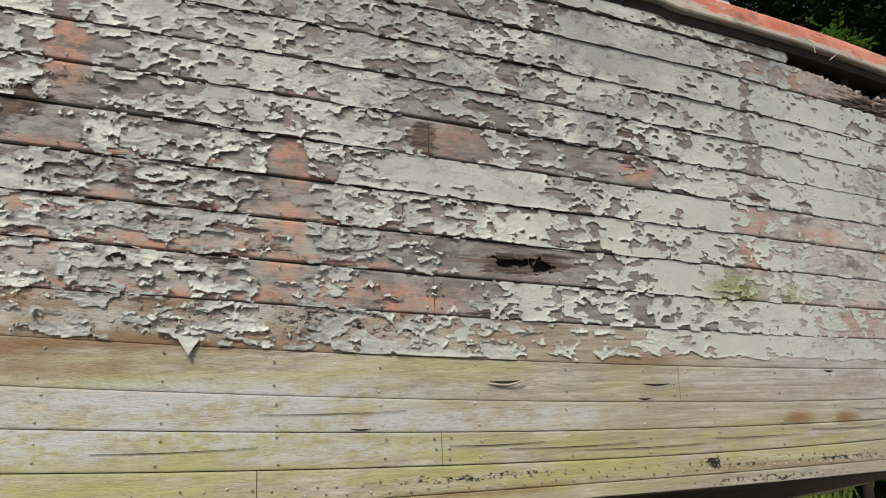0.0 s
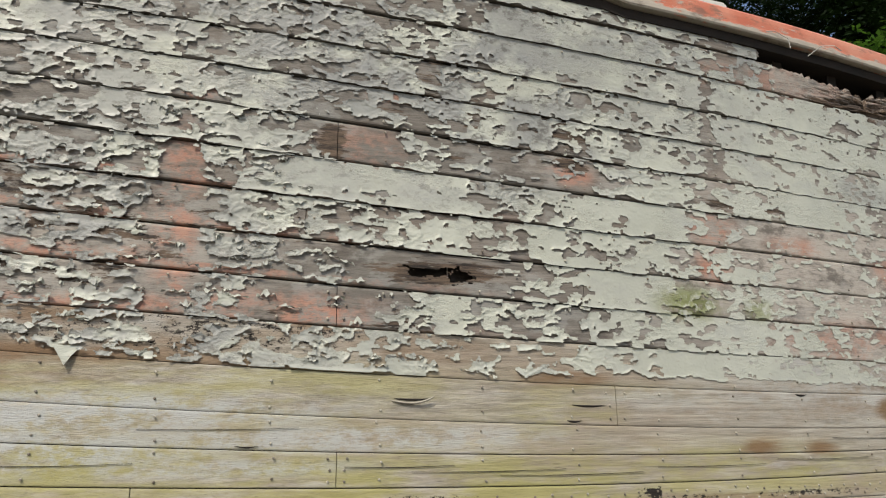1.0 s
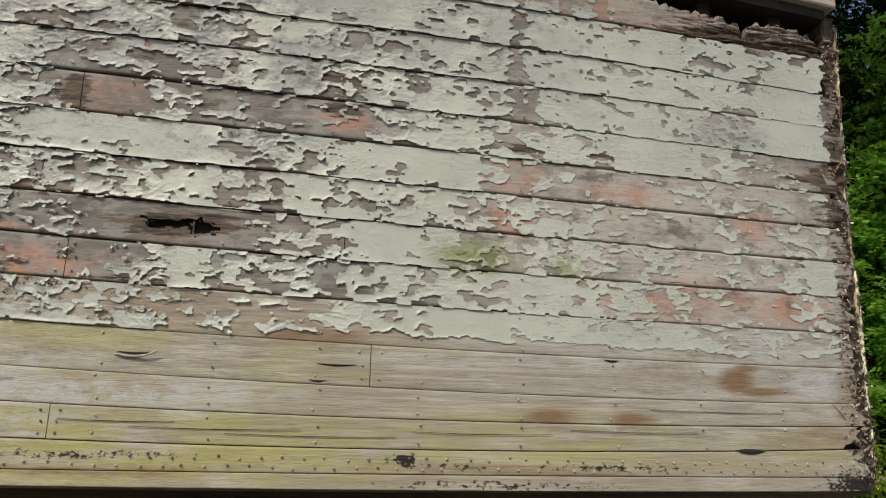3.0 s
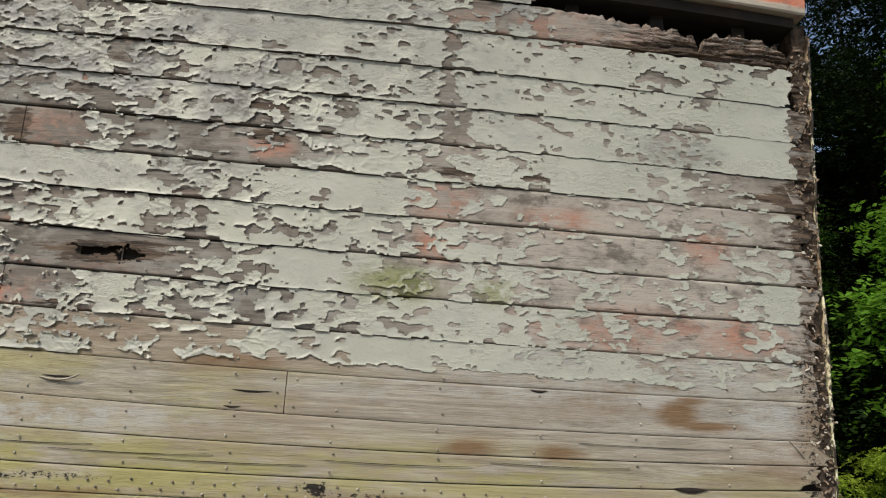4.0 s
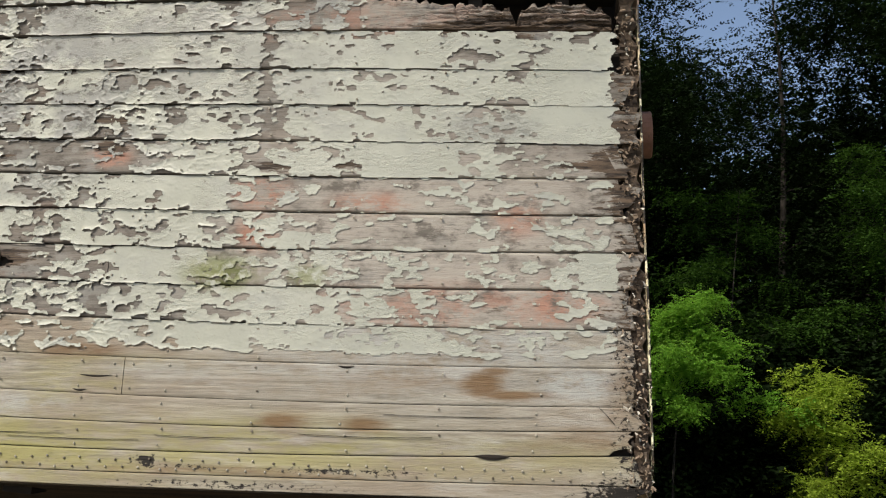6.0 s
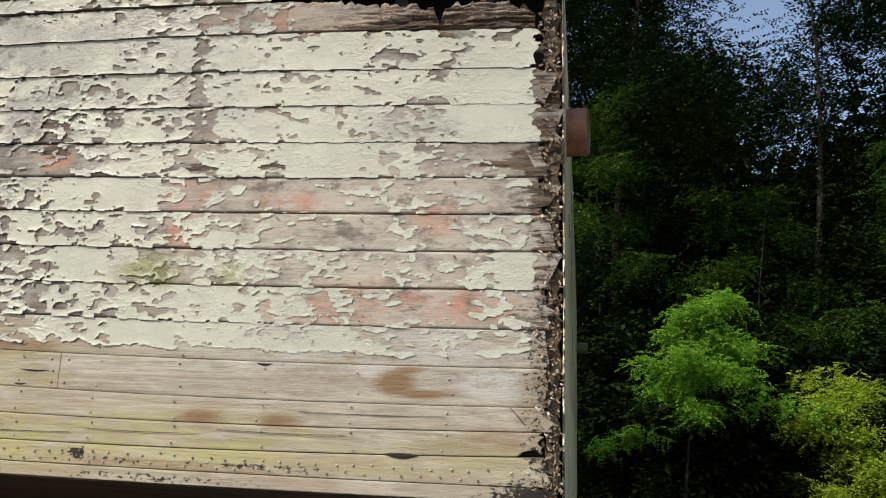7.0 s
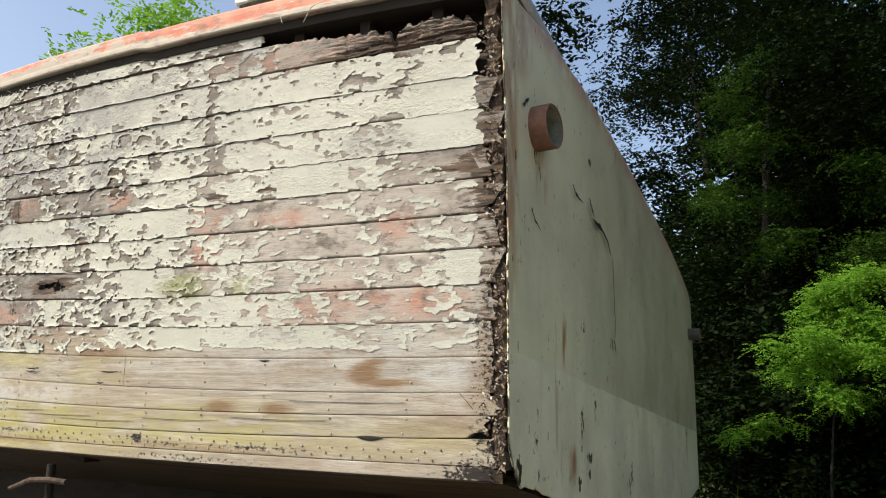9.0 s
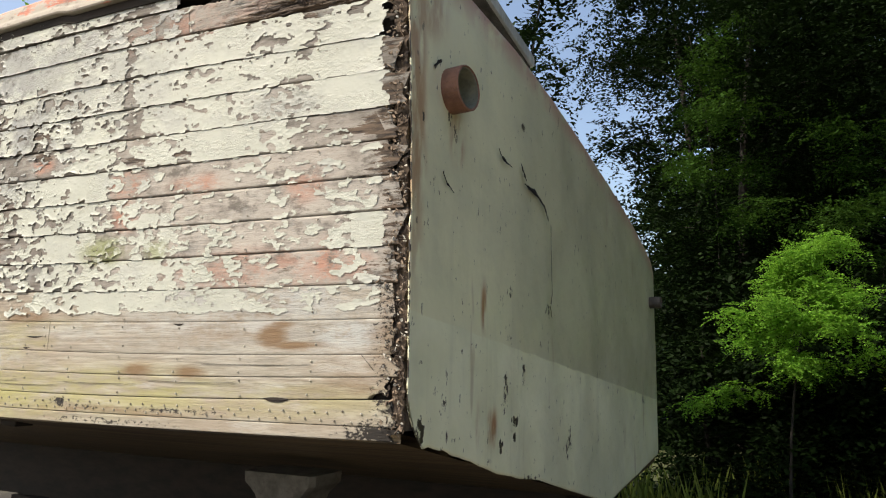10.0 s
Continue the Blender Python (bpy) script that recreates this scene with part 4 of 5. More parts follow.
def shards(n, seed, place, size):
    """Loose broken chips as one mesh of small bent plates."""
    r = np.random.default_rng(seed)
    out = []
    for _ in range(n):
        p = np.array(place(r))
        a, b = r.normal(0, 1, 3) * [1, 0.6, 1], r.normal(0, 1, 3)
        a /= np.linalg.norm(a)
        b = np.cross(a, b)
        b /= np.linalg.norm(b)
        c = np.cross(a, b)
        la, lb = size * r.uniform(0.4, 1.5), size * r.uniform(0.25, 0.8)
        th = 0.0015 + 0.002 * r.random()
        q = [p - a * la - b * lb * r.uniform(0.3, 1), p + a * la * r.uniform(0.3, 1) - b * lb, p + a * la + b * lb * r.uniform(0.3, 1) + c * la * 0.3, p - a * la * r.uniform(0.2, 1) + b * lb]
        out.append(np.array(q + [v + c * th for v in q]))
    co = np.concatenate(out)
    f = np.array([[0, 1, 2, 3], [7, 6, 5, 4], [0, 4, 5, 1], [1, 5, 6, 2], [2, 6, 7, 3], [3, 7, 4, 0]])
    return mesh_from(co, np.concatenate([f + 8 * k for k in range(n)]), "splinters")


def stern_place(r):
    z = 1.27 + 1.5 * r.random() ** 1.2
    x = r.uniform(-0.04, 0.036) if r.random() < 0.6 else -abs(r.normal(0.0, 0.035)) + 0.02
    return x, float(hull_y(0.0, z)) + r.normal(-0.001, 0.007) - 0.1 * min(0.0, x) * 0.1, z


tagged(part("debris", shards(520, 3, stern_place, 0.0062), CRUMBS, boat, "crumbled wood and paint at the stern corner"), kind="stuff")


def sliver(name, points, widths, material, label="", depth=0.002, out=Vector((1, 0, 0))):
    """A thin tapering strip along points, a little proud of the surface that faces out."""
    bm = bmesh.new()
    prev = None
    for k, p in enumerate(points):
        p = Vector(p)
        d = (Vector(points[min(k + 1, len(points) - 1)]) - Vector(points[max(k - 1, 0)])).normalized()
        w = out.cross(d).normalized() * widths[k] * 0.5
        ring = [bm.verts.new(p - w), bm.verts.new(p + out * depth), bm.verts.new(p + w)]
        if prev:
            for a in range(2):
                bm.faces.new((prev[a], prev[a + 1], ring[a + 1], ring[a]))
        prev = ring
    return part(name, bm, material, boat, label)


X = 0.05
CRACKS = [([(0.727, 2.367), (0.776, 2.338), (0.873, 2.325)], [0.006, 0.022, 0.004]), ([(0.985, 2.375), (1.03, 2.335), (1.06, 2.31)], [0.006, 0.03, 0.008]),
          ([(1.03, 2.29), (1.177, 2.285), (1.324, 2.244), (1.388, 2.182)], [0.01, 0.035, 0.03, 0.008]), ([(0.217, 2.15), (0.247, 2.11), (0.305, 2.09)], [0.006, 0.02, 0.004]),
          ([(1.42, 2.17), (1.425, 1.93), (1.423, 1.84), (1.40, 1.78)], [0.003, 0.006, 0.008, 0.02]), ([(1.38, 1.77), (1.405, 1.71)], [0.02, 0.004]),
          ([(0.142, 2.50), (0.19, 2.545)], [0.02, 0.015])]
for pts, w in CRACKS:
    mid = [(X - 0.012 * math.exp(-((y - 1.35) / 0.35) ** 2 - ((z - 2.05) / 0.28) ** 2), y, z) for y, z in pts]
    fine_pts, fine_w = [], []
    for k in range(len(mid) - 1):
        for s in np.linspace(0, 1, 6)[:-1 if k < len(mid) - 2 else None]:
            a, b = mid[k], mid[k + 1]
            p = [a[c] + (b[c] - a[c]) * s for c in range(3)]
            fine_pts.append((p[0], p[1] + 0.006 * (RNG.random() - 0.5), p[2] + 0.006 * (RNG.random() - 0.5)))
            fine_w.append((w[k] + (w[k + 1] - w[k]) * s) * RNG.uniform(0.3, 0.95))
    mid, w = fine_pts, fine_w
    sliver("crack", mid, w, INSIDE, "dark split in the transom")

# splits and raised splinters in the lower planks
OUT = Vector((0, -1, 0))
for x0, x1, z, w in ((-2.25, -2.15, 1.596, 0.006), (-1.72, -1.61, 1.579, 0.006), (-0.477, -0.373, 1.366, 0.016), (-2.38, -2.08, 1.418, 0.0022), (-2.2, -1.75, 1.402, 0.0022), (-1.95, -1.5, 1.388, 0.002),
                     (-1.45, -1.05, 1.402, 0.002), (-0.89, -0.84, 1.617, 0.007), (-1.74, -1.69, 1.535, 0.006), (-2.66, -2.6, 1.475, 0.004), (-1.0, -0.6, 1.415, 0.0016), (-3.3, -2.9, 1.437, 0.0018), (-2.9, -2.5, 1.52, 0.0015), (-0.75, -0.3, 1.478, 0.0016)):
    pts = [(x, float(hull_y(x, z)) - 0.002, z - 0.004 * math.sin(3.0 * (x - x0) / (x1 - x0))) for x in np.linspace(x0, x1, 6)]
    sliver("split", pts, [0.001, w * 0.7, w, w, w * 0.6, 0.001], INSIDE, "dark split along the grain", 0.0015, OUT)
bm = bmesh.new()
pts = [(x, float(hull_y(x, 1.59)) - 0.004 - 0.012 * s * s, 1.590 - 0.008 * math.sin(3 * s) + 0.012 * s ** 4) for s, x in zip(np.linspace(0, 1, 8), np.linspace(-2.257, -2.139, 8))]
tube(bm, pts, [0.001, 0.003, 0.0035, 0.0035, 0.0035, 0.003, 0.003, 0.001], 5)
part("splinter", bm, WOOD_LOW, boat, "splinter lifting from the plank")
# a scratch in the plank, made as a thin dark strip on it
bm = bmesh.new()
tube(bm, [(-0.114, -0.012, 1.509), (-0.092, -0.012, 1.487), (-0.07, -0.009, 1.462)], [0.0012] * 3, 4)
part("scratch_line", bm, INSIDE, boat, "thin dark scratch on the plank, built as a raised strip")
bm = bmesh.new()
y = float(hull_y(-3.07, 1.70))
vs = [bm.verts.new(v) for v in ((-3.115, y - 0.006, 1.730), (-3.048, y - 0.004, 1.726), (-3.068, y - 0.012, 1.70), (-3.082, y - 0.014, 1.676), (-3.096, y - 0.011, 1.70))]
back = [bm.verts.new(v.co + Vector((0, 0.003, 0))) for v in vs]
bm.faces.new(vs)
bm.faces.new(back[::-1])
for a in range(5):
    bm.faces.new((vs[a], back[a], back[(a + 1) % 5], vs[(a + 1) % 5]))
part("paint_flake", bm, FILM, boat, "hanging triangular flake of paint")

# loose wires under and on the cap rail
for pts in ([(-0.93, -0.15, 2.905), (-0.86, -0.165, 2.91), (-0.80, -0.165, 2.89), (-0.79, -0.16, 2.855)], [(-0.70, -0.15, 2.845), (-0.65, -0.17, 2.885), (-0.59, -0.175, 2.895), (-0.54, -0.16, 2.892)],
            [(-2.16, -0.155, 3.03), (-2.12, -0.17, 2.995), (-2.05, -0.18, 2.95)]):
    bm = bmesh.new()
    q = [Vector(pts[0]).lerp(Vector(pts[1]), s) for s in (0, 0.5)] + [Vector(pts[1]).lerp(Vector(pts[2]), s) for s in (0, 0.33, 0.66)] + [Vector(p) for p in pts[2:]]
    tube(bm, q, [0.0016] * len(q), 5)
    part("wire", bm, GREYPAINT, boat, "thin loose wire")

# deckhouse roof over the stern
house = new("deckhouse")
house.location = (-0.3, 1.2, 2.75)
tagged(house, "small grey-painted deckhouse with an overhanging roof, on the deck", "deckhouse")
tilt = Matrix.Translation((0, 0, 0)) @ Matrix.Rotation(radians(-9), 4, 'X')
bm = bmesh.new()
box(bm, (-1.5, -0.7, 0.735), (0.0, 0.86, 0.80), tilt)
bmesh.ops.bevel(bm, geom=bm.edges[:], offset=0.01, segments=2)
part("roof", bm, GREYPAINT, house, "grey roof board with a pale edge")
# lining sheet added so that the roof's underside comes out darker
bm = bmesh.new()
box(bm, (-1.48, -0.68, 0.722), (-0.02, 0.84, 0.733), tilt)
part("roof_lining", bm, OLDWOOD, house, "dark boards added under the roof")
for k in range(5):
    bm = bmesh.new()
    box(bm, (-1.45, -0.62 + 0.3 * k, 0.68), (-0.05, -0.58 + 0.3 * k, 0.721), tilt)
    part("roof_beam", bm, OLDWOOD, house)
bm = bmesh.new()
box(bm, (-1.4, -0.55, -0.05), (-0.25, 0.7, 0.70), tilt)
part("wall", bm, GREYPAINT, house)


# ---- nails ----
def nail_mesh(r=0.0037):
    bm = bmesh.new()
    sides = 7
    rings = [[bm.verts.new((q * r * math.cos(a), -h, q * r * math.sin(a))) for a in (2 * math.pi * k / sides for k in range(sides))]
             for q, h in ((1.0, 0.0), (1.0, 0.0018), (0.6, 0.0035))]
    for a, b in zip(rings, rings[1:]):
        for k in range(sides):
            bm.faces.new((a[k], a[(k + 1) % sides], b[(k + 1) % sides], b[k]))
    bm.faces.new(rings[-1])
    me = bpy.data.meshes.new("nail")
    bmesh.ops.recalc_face_normals(bm, faces=bm.faces)
    bm.to_mesh(me)
    bm.free()
    me.materials.append(NAIL)
    return me


NAIL_ME = nail_mesh()


def nail(x, z, lift=0.0):
    ob = new("nail", NAIL_ME)
    ob.parent = boat
    ob.location = (x, float(hull_y(x, z)) - 0.001 - lift, z)
    return ob


COLUMNS = [-0.295 - FRAME_STEP * k for k in range(13)]
for i in range(2, 6):
    for x in COLUMNS:
        lo, hi = float(seam(i, x)), float(seam(i + 1, x))
        for v in ((0.2, 0.8) if i < 5 else (0.15,)):
            nail(x + 0.006 * RNG.standard_normal(), lo + (hi - lo) * (v + 0.06 * RNG.standard_normal()), 0.003 if RNG.random() < 0.2 else 0.0)
for i, ends in BUTTS.items():
    for x in ends:
        for side in (-0.022, 0.022):
            for v in (0.18, 0.5, 0.82):
                if 1 < i < 10 and x > -3.5 and RNG.random() < 0.85:
                    lo, hi = float(seam(i, x)), float(seam(i + 1, x))
                    nail(x + side + 0.004 * RNG.standard_normal(), lo + (hi - lo) * v, 0.0005 + float(lap(i, x)) * (1 - v))
for k in range(64):
    x = -0.06 - 0.056 * k
    nail(x + 0.004 * RNG.standard_normal(), float(seam(1, x)) + 0.040 + 0.003 * RNG.standard_normal(), 0.0008)
    nail(x - 0.027 + 0.004 * RNG.standard_normal(), float(seam(1, x)) + 0.016 + 0.003 * RNG.standard_normal(), 0.0008)
for i in range(6, 16):
    for x in COLUMNS[:12]:
        for v in (0.13, 0.87):
            if RNG.random() < 0.6 and not (i > 13 and x > -0.95):
                lo, hi = float(seam(i, x)), float(seam(i + 1, x))
                nail(x + 0.005 * RNG.standard_normal(), lo + (hi - lo) * v, 0.003 + float(lap(i, x)) * (1 - v))

# ---- ground ----
bm = bmesh.new()
n = 121
grid = [[bm.verts.new((s * abs(s) ** 2.2 * 900, t * abs(t) ** 2.2 * 900, 0.0)) for t in np.linspace(-1, 1, n)] for s in np.linspace(-1, 1, n)]
for row in grid:
    for v in row:
        v.co.z = 0.12 * (noise.noise(v.co * 0.4) if v.co.length < 40 else 0)
for a in range(n - 1):
    for b in range(n - 1):
        bm.faces.new((grid[a][b], grid[a + 1][b], grid[a + 1][b + 1], grid[a][b + 1]))
ground_me = bpy.data.meshes.new("ground")
bm.to_mesh(ground_me)
bm.free()
gco = np.array([v.co[:] for v in ground_me.vertices])
# box around the hull where the ground colour carries its shade
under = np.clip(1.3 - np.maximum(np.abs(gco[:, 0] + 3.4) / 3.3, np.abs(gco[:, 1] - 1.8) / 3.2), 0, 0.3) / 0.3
grassy = np.clip((gco[:, 1] - 3.4) / 1.0, 0, 1)
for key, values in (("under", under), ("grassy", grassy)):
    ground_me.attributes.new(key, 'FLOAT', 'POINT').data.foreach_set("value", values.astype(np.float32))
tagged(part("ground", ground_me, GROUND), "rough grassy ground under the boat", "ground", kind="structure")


# ---- trees ----
def sprays(places, length, leaflets, leaf, spread=1.0, seed=0, droop=0.5):
    """Many leafy sprays as one mesh: at each place a thin stalk with pairs of pointed leaflets."""
    r = np.random.default_rng(seed)
    p = np.asarray(places)
    n = len(p)
    yaw = r.random(n) * 2 * np.pi
    pitch = r.normal(-droop * 0.5, 0.45, n)
    d = np.stack([np.cos(yaw) * np.cos(pitch), np.sin(yaw) * np.cos(pitch), np.sin(pitch)], -1)
    w = np.stack([-np.sin(yaw), np.cos(yaw), r.normal(0, 0.3, n)], -1)
    L = length * (0.7 + 0.6 * r.random(n))
    out = []
    for k in range(leaflets):
        s = (k // 2 + 1) / (leaflets / 2)
        sgn = 1 if k % 2 else -1
        base_p = p + d * (L * s)[:, None] - np.array([0, 0, 1]) * (droop * 0.4 * L * s * s)[:, None]
        ld = w * sgn * spread + 0.45 * d + r.normal(0, 0.25, (n, 3))
        ld /= np.linalg.norm(ld, axis=1)[:, None]
        lw = np.cross(ld, r.normal(0, 0.5, (n, 3)) + [0, 0, 1.0])
        lw /= np.linalg.norm(lw, axis=1)[:, None] + 1e-6
        sz = leaf * (0.7 + 0.6 * r.random(n))[:, None]
        out.append(np.stack([base_p, base_p + ld * sz * 0.5 + lw * sz * 0.27, base_p + ld * sz, base_p + ld * sz * 0.5 - lw * sz * 0.27], 1))
    co = np.concatenate(out).reshape(-1, 3)
    return mesh_from(co, np.arange(len(co)).reshape(-1, 4), "crown")


def tree(name, x, y, height, width, material, label, seed, n=1800, length=0.5, leaflets=9, leaf=0.11, low=0.25, lean=(0, 0), trunk=0.12, category="tree", limbs=26, airy=0.0, clump=1.0, cone=0.0):
    """A tree: tapered trunk, limbs, and a crown of leafy sprays gathered at the limbs' ends."""
    r = np.random.default_rng(seed)
    root = new(name)
    root.location = (x, y, 0)
    tagged(root, label, category)
    bm = bmesh.new()
    pts = [Vector((lean[0] * s + 0.05 * height * math.sin(3 * s + seed) * s, lean[1] * s + 0.04 * height * math.cos(2.5 * s + seed) * s, height * 0.93 * s - 0.1)) for s in np.linspace(0, 1, 9)]
    tube(bm, pts, [trunk * (1.15 - s) for s in np.linspace(0, 1, 9)], 9)
    part("trunk", bm, BARK, root, smooth=True)
    places = []
    for k in range(limbs):
        bm = bmesh.new()
        s = low + (0.98 - low) * (k + r.random()) / limbs
        at = pts[min(7, int(s * 8))].lerp(pts[min(8, int(s * 8) + 1)], s * 8 - int(s * 8))
        a = r.random() * 6.283
        reach = width * (0.35 + 0.65 * r.random()) * (1 - 0.55 * abs(s - 0.5) * 1.6)
        reach *= 1 - cone * (s - low) / (1 - low)
        tip = at + Vector((math.cos(a) * reach, math.sin(a) * reach, reach * r.uniform(-0.1, 0.5)))
        mid = at.lerp(tip, 0.5) + Vector((0, 0, 0.12 * reach))
        q = float(trunk * 0.35 * (1.1 - s))
        tube(bm, [at, mid, tip], [q, q * 0.6, q * 0.2], 5)
        part("limb", bm, BARK, root, smooth=True)
        m = int(n / limbs * (1 - airy * max(0.0, s - 0.35) * 1.4))
        f = np.clip(r.normal(0.75, 0.25, m), 0.1, 1.1)[:, None]
        line = np.array(at) * (1 - f) + np.array(tip) * f + np.array([0, 0, 0.12 * reach]) * (4 * f * (1 - f))
        blob = r.normal(0, 1, (m, 3)) * np.array([0.17, 0.17, 0.11]) * width * clump * (1 - 0.55 * airy * s)
        places.append(line + blob)
    part("crown", sprays(np.concatenate(places), length, leaflets, leaf, seed=seed + 1), material, root)
    return root


tree("sapling", 0.93, 4.65, 2.9, 1.05, LEAF, "young sunlit tree with bright green pinnate leaves", 11, 2600, 0.13, 15, 0.026, 0.5, lean=(0.15, 0.0), trunk=0.014, limbs=19, clump=0.36, cone=0.6)
tree("bush", 2.15, 4.5, 2.1, 0.68, LEAF_YELLOW, "yellow-green sunlit bush in the undergrowth", 12, 1900, 0.13, 13, 0.027, 0.35, trunk=0.02, category="bush", limbs=18, clump=0.6)
tree("bush", 3.3, 4.4, 1.7, 0.7, LEAF_YELLOW, "yellow-green sunlit bush in the undergrowth", 13, 1300, 0.13, 13, 0.028, 0.35, trunk=0.02, category="bush", limbs=18, clump=0.6)
tree("tree", 5.2, 4.4, 6.4, 1.35, LEAF_EDGE, "tall young tree with sunlit green leaves", 14, 1500, 0.32, 13, 0.085, 0.15, trunk=0.06, limbs=30)
tree("tree", 4.0, 4.6, 5.0, 0.8, LEAF, "young tree with sunlit green leaves at the wood's edge", 17, 800, 0.28, 13, 0.075, 0.35, trunk=0.04, limbs=22)
tree("tree", -9.0, 6.8, 9.4, 2.0, LEAF, "sunlit green tree behind the boat", 15, 1500, 0.4, 11, 0.10, 0.3, trunk=0.12)
tree("slender_tree", -2.3, 8.0, 8.6, 0.75, LEAF_SHADE, "slender tree with sparse hanging leaves", 16, 170, 0.4, 11, 0.11, 0.62, trunk=0.045, limbs=14)
# bushes added to fill the black shade below the trees
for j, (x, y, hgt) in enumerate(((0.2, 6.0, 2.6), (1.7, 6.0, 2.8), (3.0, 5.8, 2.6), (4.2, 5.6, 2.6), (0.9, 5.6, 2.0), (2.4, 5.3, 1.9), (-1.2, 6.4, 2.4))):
    tree("bush", x, y, hgt, 1.0, LEAF_SHADE, "added undergrowth bush, shade put into its leaf colour", 60 + j, 1300, 0.28, 11, 0.07, 0.05, trunk=0.03, category="bush", limbs=20)
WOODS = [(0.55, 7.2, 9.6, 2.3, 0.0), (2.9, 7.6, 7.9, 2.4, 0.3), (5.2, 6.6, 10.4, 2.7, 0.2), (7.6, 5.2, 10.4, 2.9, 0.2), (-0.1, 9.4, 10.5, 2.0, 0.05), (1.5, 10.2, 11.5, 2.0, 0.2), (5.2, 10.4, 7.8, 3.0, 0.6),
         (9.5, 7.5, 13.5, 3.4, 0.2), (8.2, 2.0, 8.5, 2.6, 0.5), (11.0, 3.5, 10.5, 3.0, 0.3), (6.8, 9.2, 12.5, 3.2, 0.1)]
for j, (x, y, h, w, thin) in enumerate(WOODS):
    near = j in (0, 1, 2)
    tree("tree", x, y, h, w, LEAF_SHADE, "tall leafy tree at the edge of the wood, shade in its leaf colour", 30 + j, 7600 if near else 5600, 0.36, 15 if near else 11, 0.05 if near else 0.085, 0.06, trunk=0.07, airy=thin)
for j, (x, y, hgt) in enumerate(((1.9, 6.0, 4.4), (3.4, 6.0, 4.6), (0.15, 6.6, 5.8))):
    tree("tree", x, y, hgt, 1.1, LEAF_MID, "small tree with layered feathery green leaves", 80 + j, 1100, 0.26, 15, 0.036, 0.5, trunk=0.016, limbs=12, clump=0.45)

# undergrowth and far woods behind the trees, shade put into the leaf colour
r = np.random.default_rng(9)
m = 5200
a = r.uniform(-0.25, 1.75, m)
d = r.uniform(12.5, 15.0, m)
hh = np.abs(r.normal(0, 2.2, m)) * (0.6 + 0.4 * np.sin(a * 9) ** 2)
wood_me = sprays(np.stack([d * np.sin(a), d * np.cos(a), hh], -1), 0.7, 7, 0.34, seed=90)
far = 7000
a2, d2 = r.uniform(-0.08, 1.4, far), r.uniform(13.0, 16.0, far)
tall = np.interp(a2, [-0.08, 0.0, 0.1, 0.2, 0.27, 0.36, 0.5, 0.6, 0.8, 1.4], [4.5, 6.5, 9.0, 8.6, 6.8, 7.0, 7.5, 8.5, 11.0, 12.0])
m2 = sprays(np.stack([d2 * np.sin(a2), d2 * np.cos(a2), r.uniform(0, 1, far) ** 0.8 * tall * r.uniform(0.85, 1.05, far)], -1), 0.8, 7, 0.42, seed=91)
bm = bmesh.new()
bm.from_mesh(wood_me)
bm.from_mesh(m2)
bm.to_mesh(wood_me)
bm.free()
tagged(part("far_woods", wood_me, LEAF_SHADE), "dense undergrowth and far wood, shade put into the leaf colour", "woods", kind="stuff")

# grass
r = np.random.default_rng(5)
n = 1500
tuft = r.integers(0, 26, n)
tx, ty = r.uniform(-0.5, 5.5, 26), r.uniform(4.2, 5.6, 26)
gx, gy = tx[tuft] + r.normal(0, 0.14, n), ty[tuft] + r.normal(0, 0.12, n)
h = r.uniform(0.15, 0.75, n)
a = r.random(n) * 6.283
w = 0.006
b0 = np.stack([gx - w * np.cos(a), gy - w * np.sin(a), 0 * h], -1)
b1 = np.stack([gx + w * np.cos(a), gy + w * np.sin(a), 0 * h], -1)
t1 = np.stack([gx + 0.25 * h * np.sin(a), gy + 0.25 * h * np.cos(a), h], -1)
mid = 0.5 * (b1 + t1) + np.array([0, 0, 0.1])
co = np.stack([b0, b1, mid, t1], 1).reshape(-1, 3)
tagged(part("tall_grass", mesh_from(co, np.arange(4 * n).reshape(-1, 4), "tall_grass"), GRASS), "tall sunlit grass beside the wood", "grass", kind="stuff")

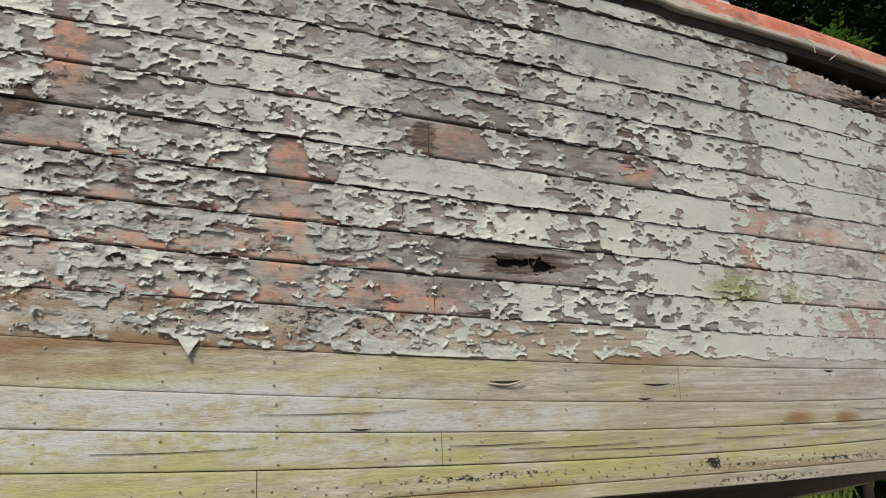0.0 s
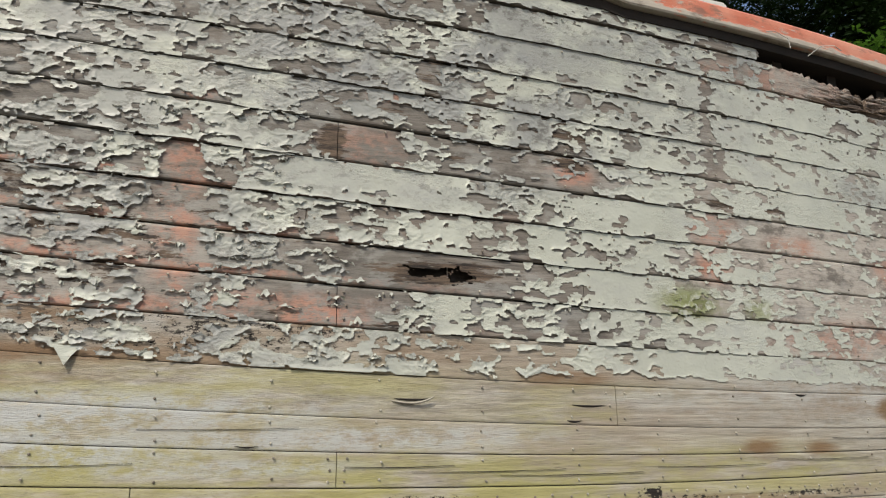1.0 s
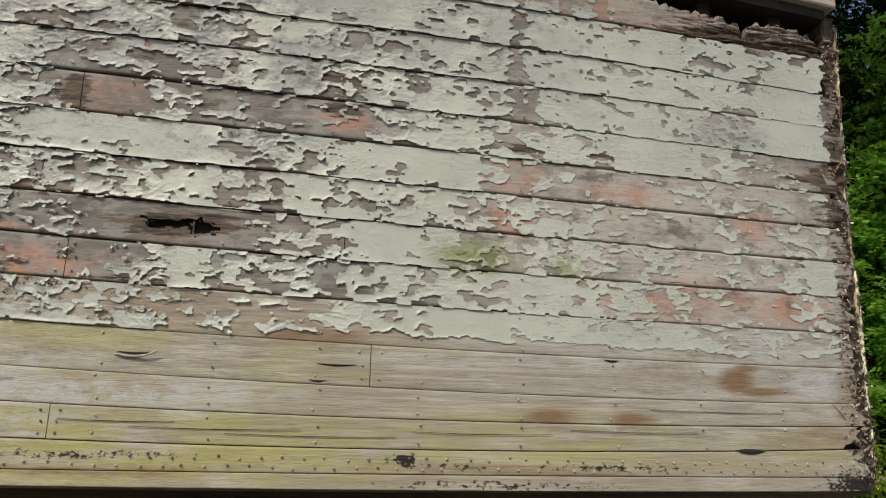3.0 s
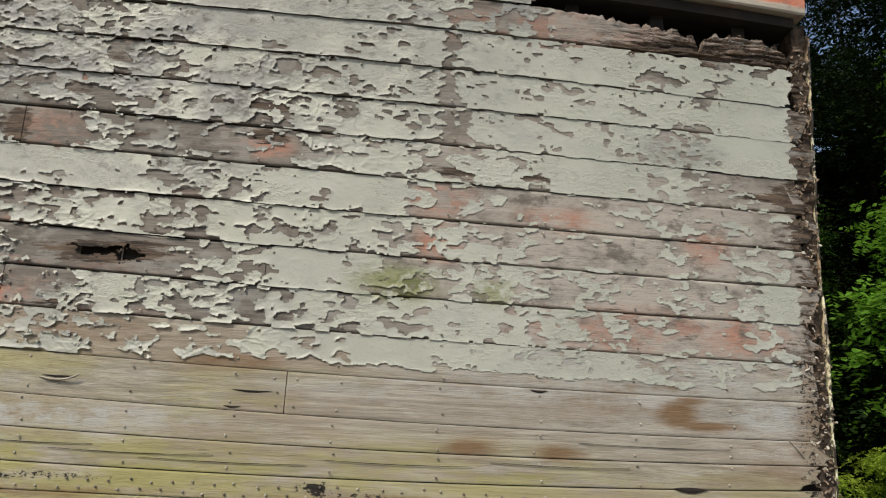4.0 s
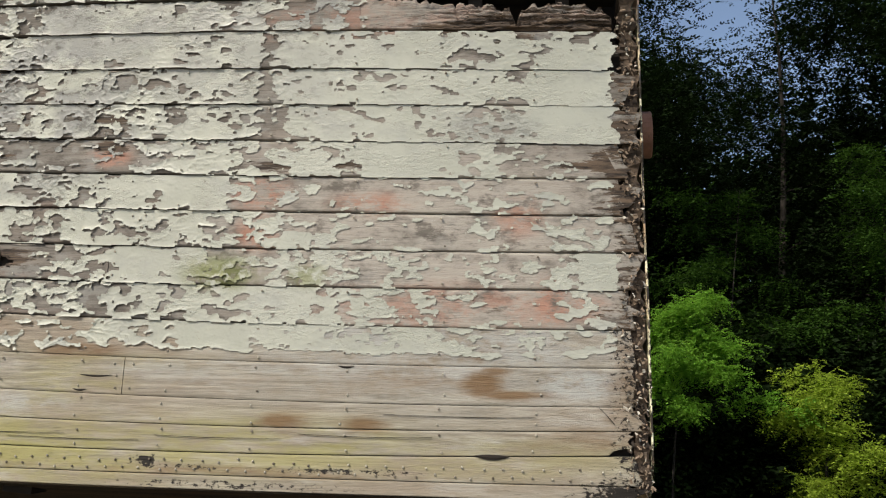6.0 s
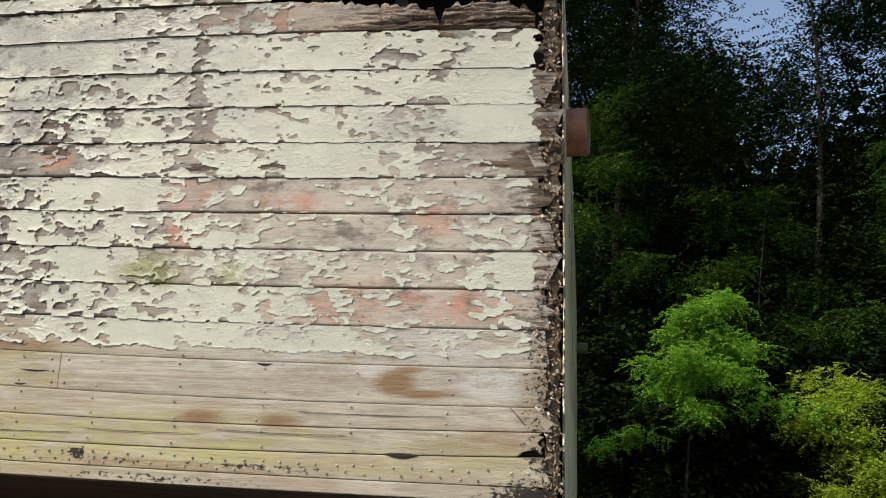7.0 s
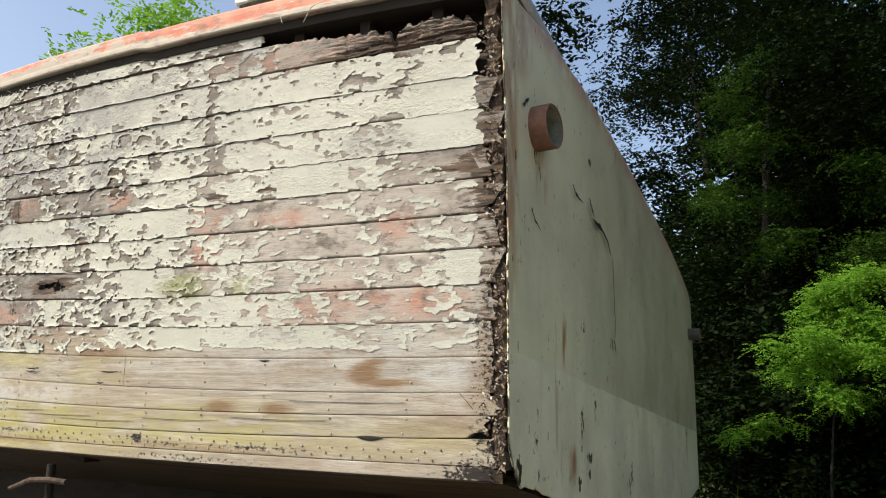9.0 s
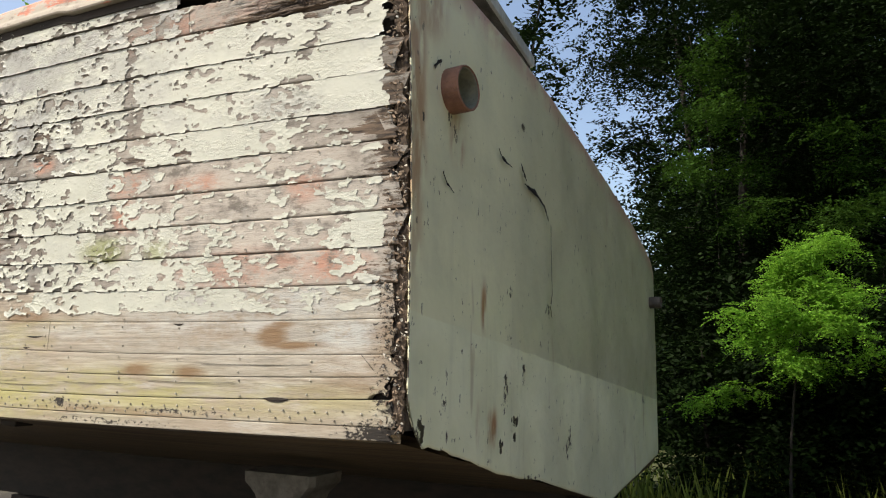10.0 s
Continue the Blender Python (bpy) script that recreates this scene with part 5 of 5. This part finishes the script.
# ---- props under the hull ----
stand = new("jack_stand")
stand.location = (-2.05, -0.01, 0.0)
tagged(stand, "old boat stand with dull handle, under the hull", "boat stand")
bm = bmesh.new()
box(bm, (-0.05, 0.08, 1.205), (0.05, 0.16, 1.232), Matrix.Rotation(radians(4), 4, 'Y'))
part("pad", bm, INSIDE, stand, "dark wooden pad")
bm = bmesh.new()
tube(bm, [(0, 0.04, 0.55), (0, 0.03, 1.19)], [0.018, 0.018], 10)
part("screw", bm, INSIDE, stand)
bm = bmesh.new()
tube(bm, [(-0.17, -0.03, 1.085), (-0.06, -0.02, 1.125), (0.03, 0.0, 1.13), (0.13, 0.01, 1.125)], [0.010, 0.012, 0.012, 0.012], 8)
part("handle", bm, ENDWOOD, stand, "dull worn T-handle")
for k in range(3):
    bm = bmesh.new()
    a = 2.1 * k + 0.4
    tube(bm, [(0, 0.04, 0.72), (0.42 * math.cos(a), 0.04 + 0.42 * math.sin(a), 0.0)], [0.022, 0.022], 8)
    part("leg", bm, RUST, stand)
prop = new("prop")
prop.location = (-0.99, 0.8, -0.03)
tagged(prop, "pale grey concrete prop with a flared head, under the hull", "prop")
bm = bmesh.new()
prev = None
for z, w, d in ((-0.05, 0.14, 0.10), (0.5, 0.135, 0.10), (0.80, 0.14, 0.10), (0.89, 0.155, 0.105), (0.935, 0.18, 0.11), (0.965, 0.22, 0.115), (0.985, 0.25, 0.12), (1.03, 0.255, 0.12)):
    ring = [bm.verts.new((0.78 * a * w, b * d, z)) for a, b in ((-1, -0.8), (-0.9, -1), (0.9, -1), (1, -0.8), (1, 0.8), (0.9, 1), (-0.9, 1), (-1, 0.8))]
    if prev:
        for a in range(8):
            bm.faces.new((prev[a], prev[(a + 1) % 8], ring[(a + 1) % 8], ring[a]))
    else:
        bm.faces.new(ring[::-1])
    prev = ring
bm.faces.new(prev)
part("post", bm, CONCRETE, prop)
blocks = new("keel_block")
blocks.location = (-1.5, 2.3, 0)
tagged(blocks, "stack of dark timbers under the keel", "timber stack", "timber stacks under the keel")
for k in range(2):
    bm = bmesh.new()
    box(bm, (-0.5 if k % 2 else -0.15, -0.15 if k % 2 else -0.45, 0.19 * k - 0.02), (0.5 if k % 2 else 0.15, 0.15 if k % 2 else 0.45, 0.19 * k + 0.165))
    part("timber", bm, INSIDE, blocks)
copy_thing(blocks, pose(-4.5, 2.3, 0))
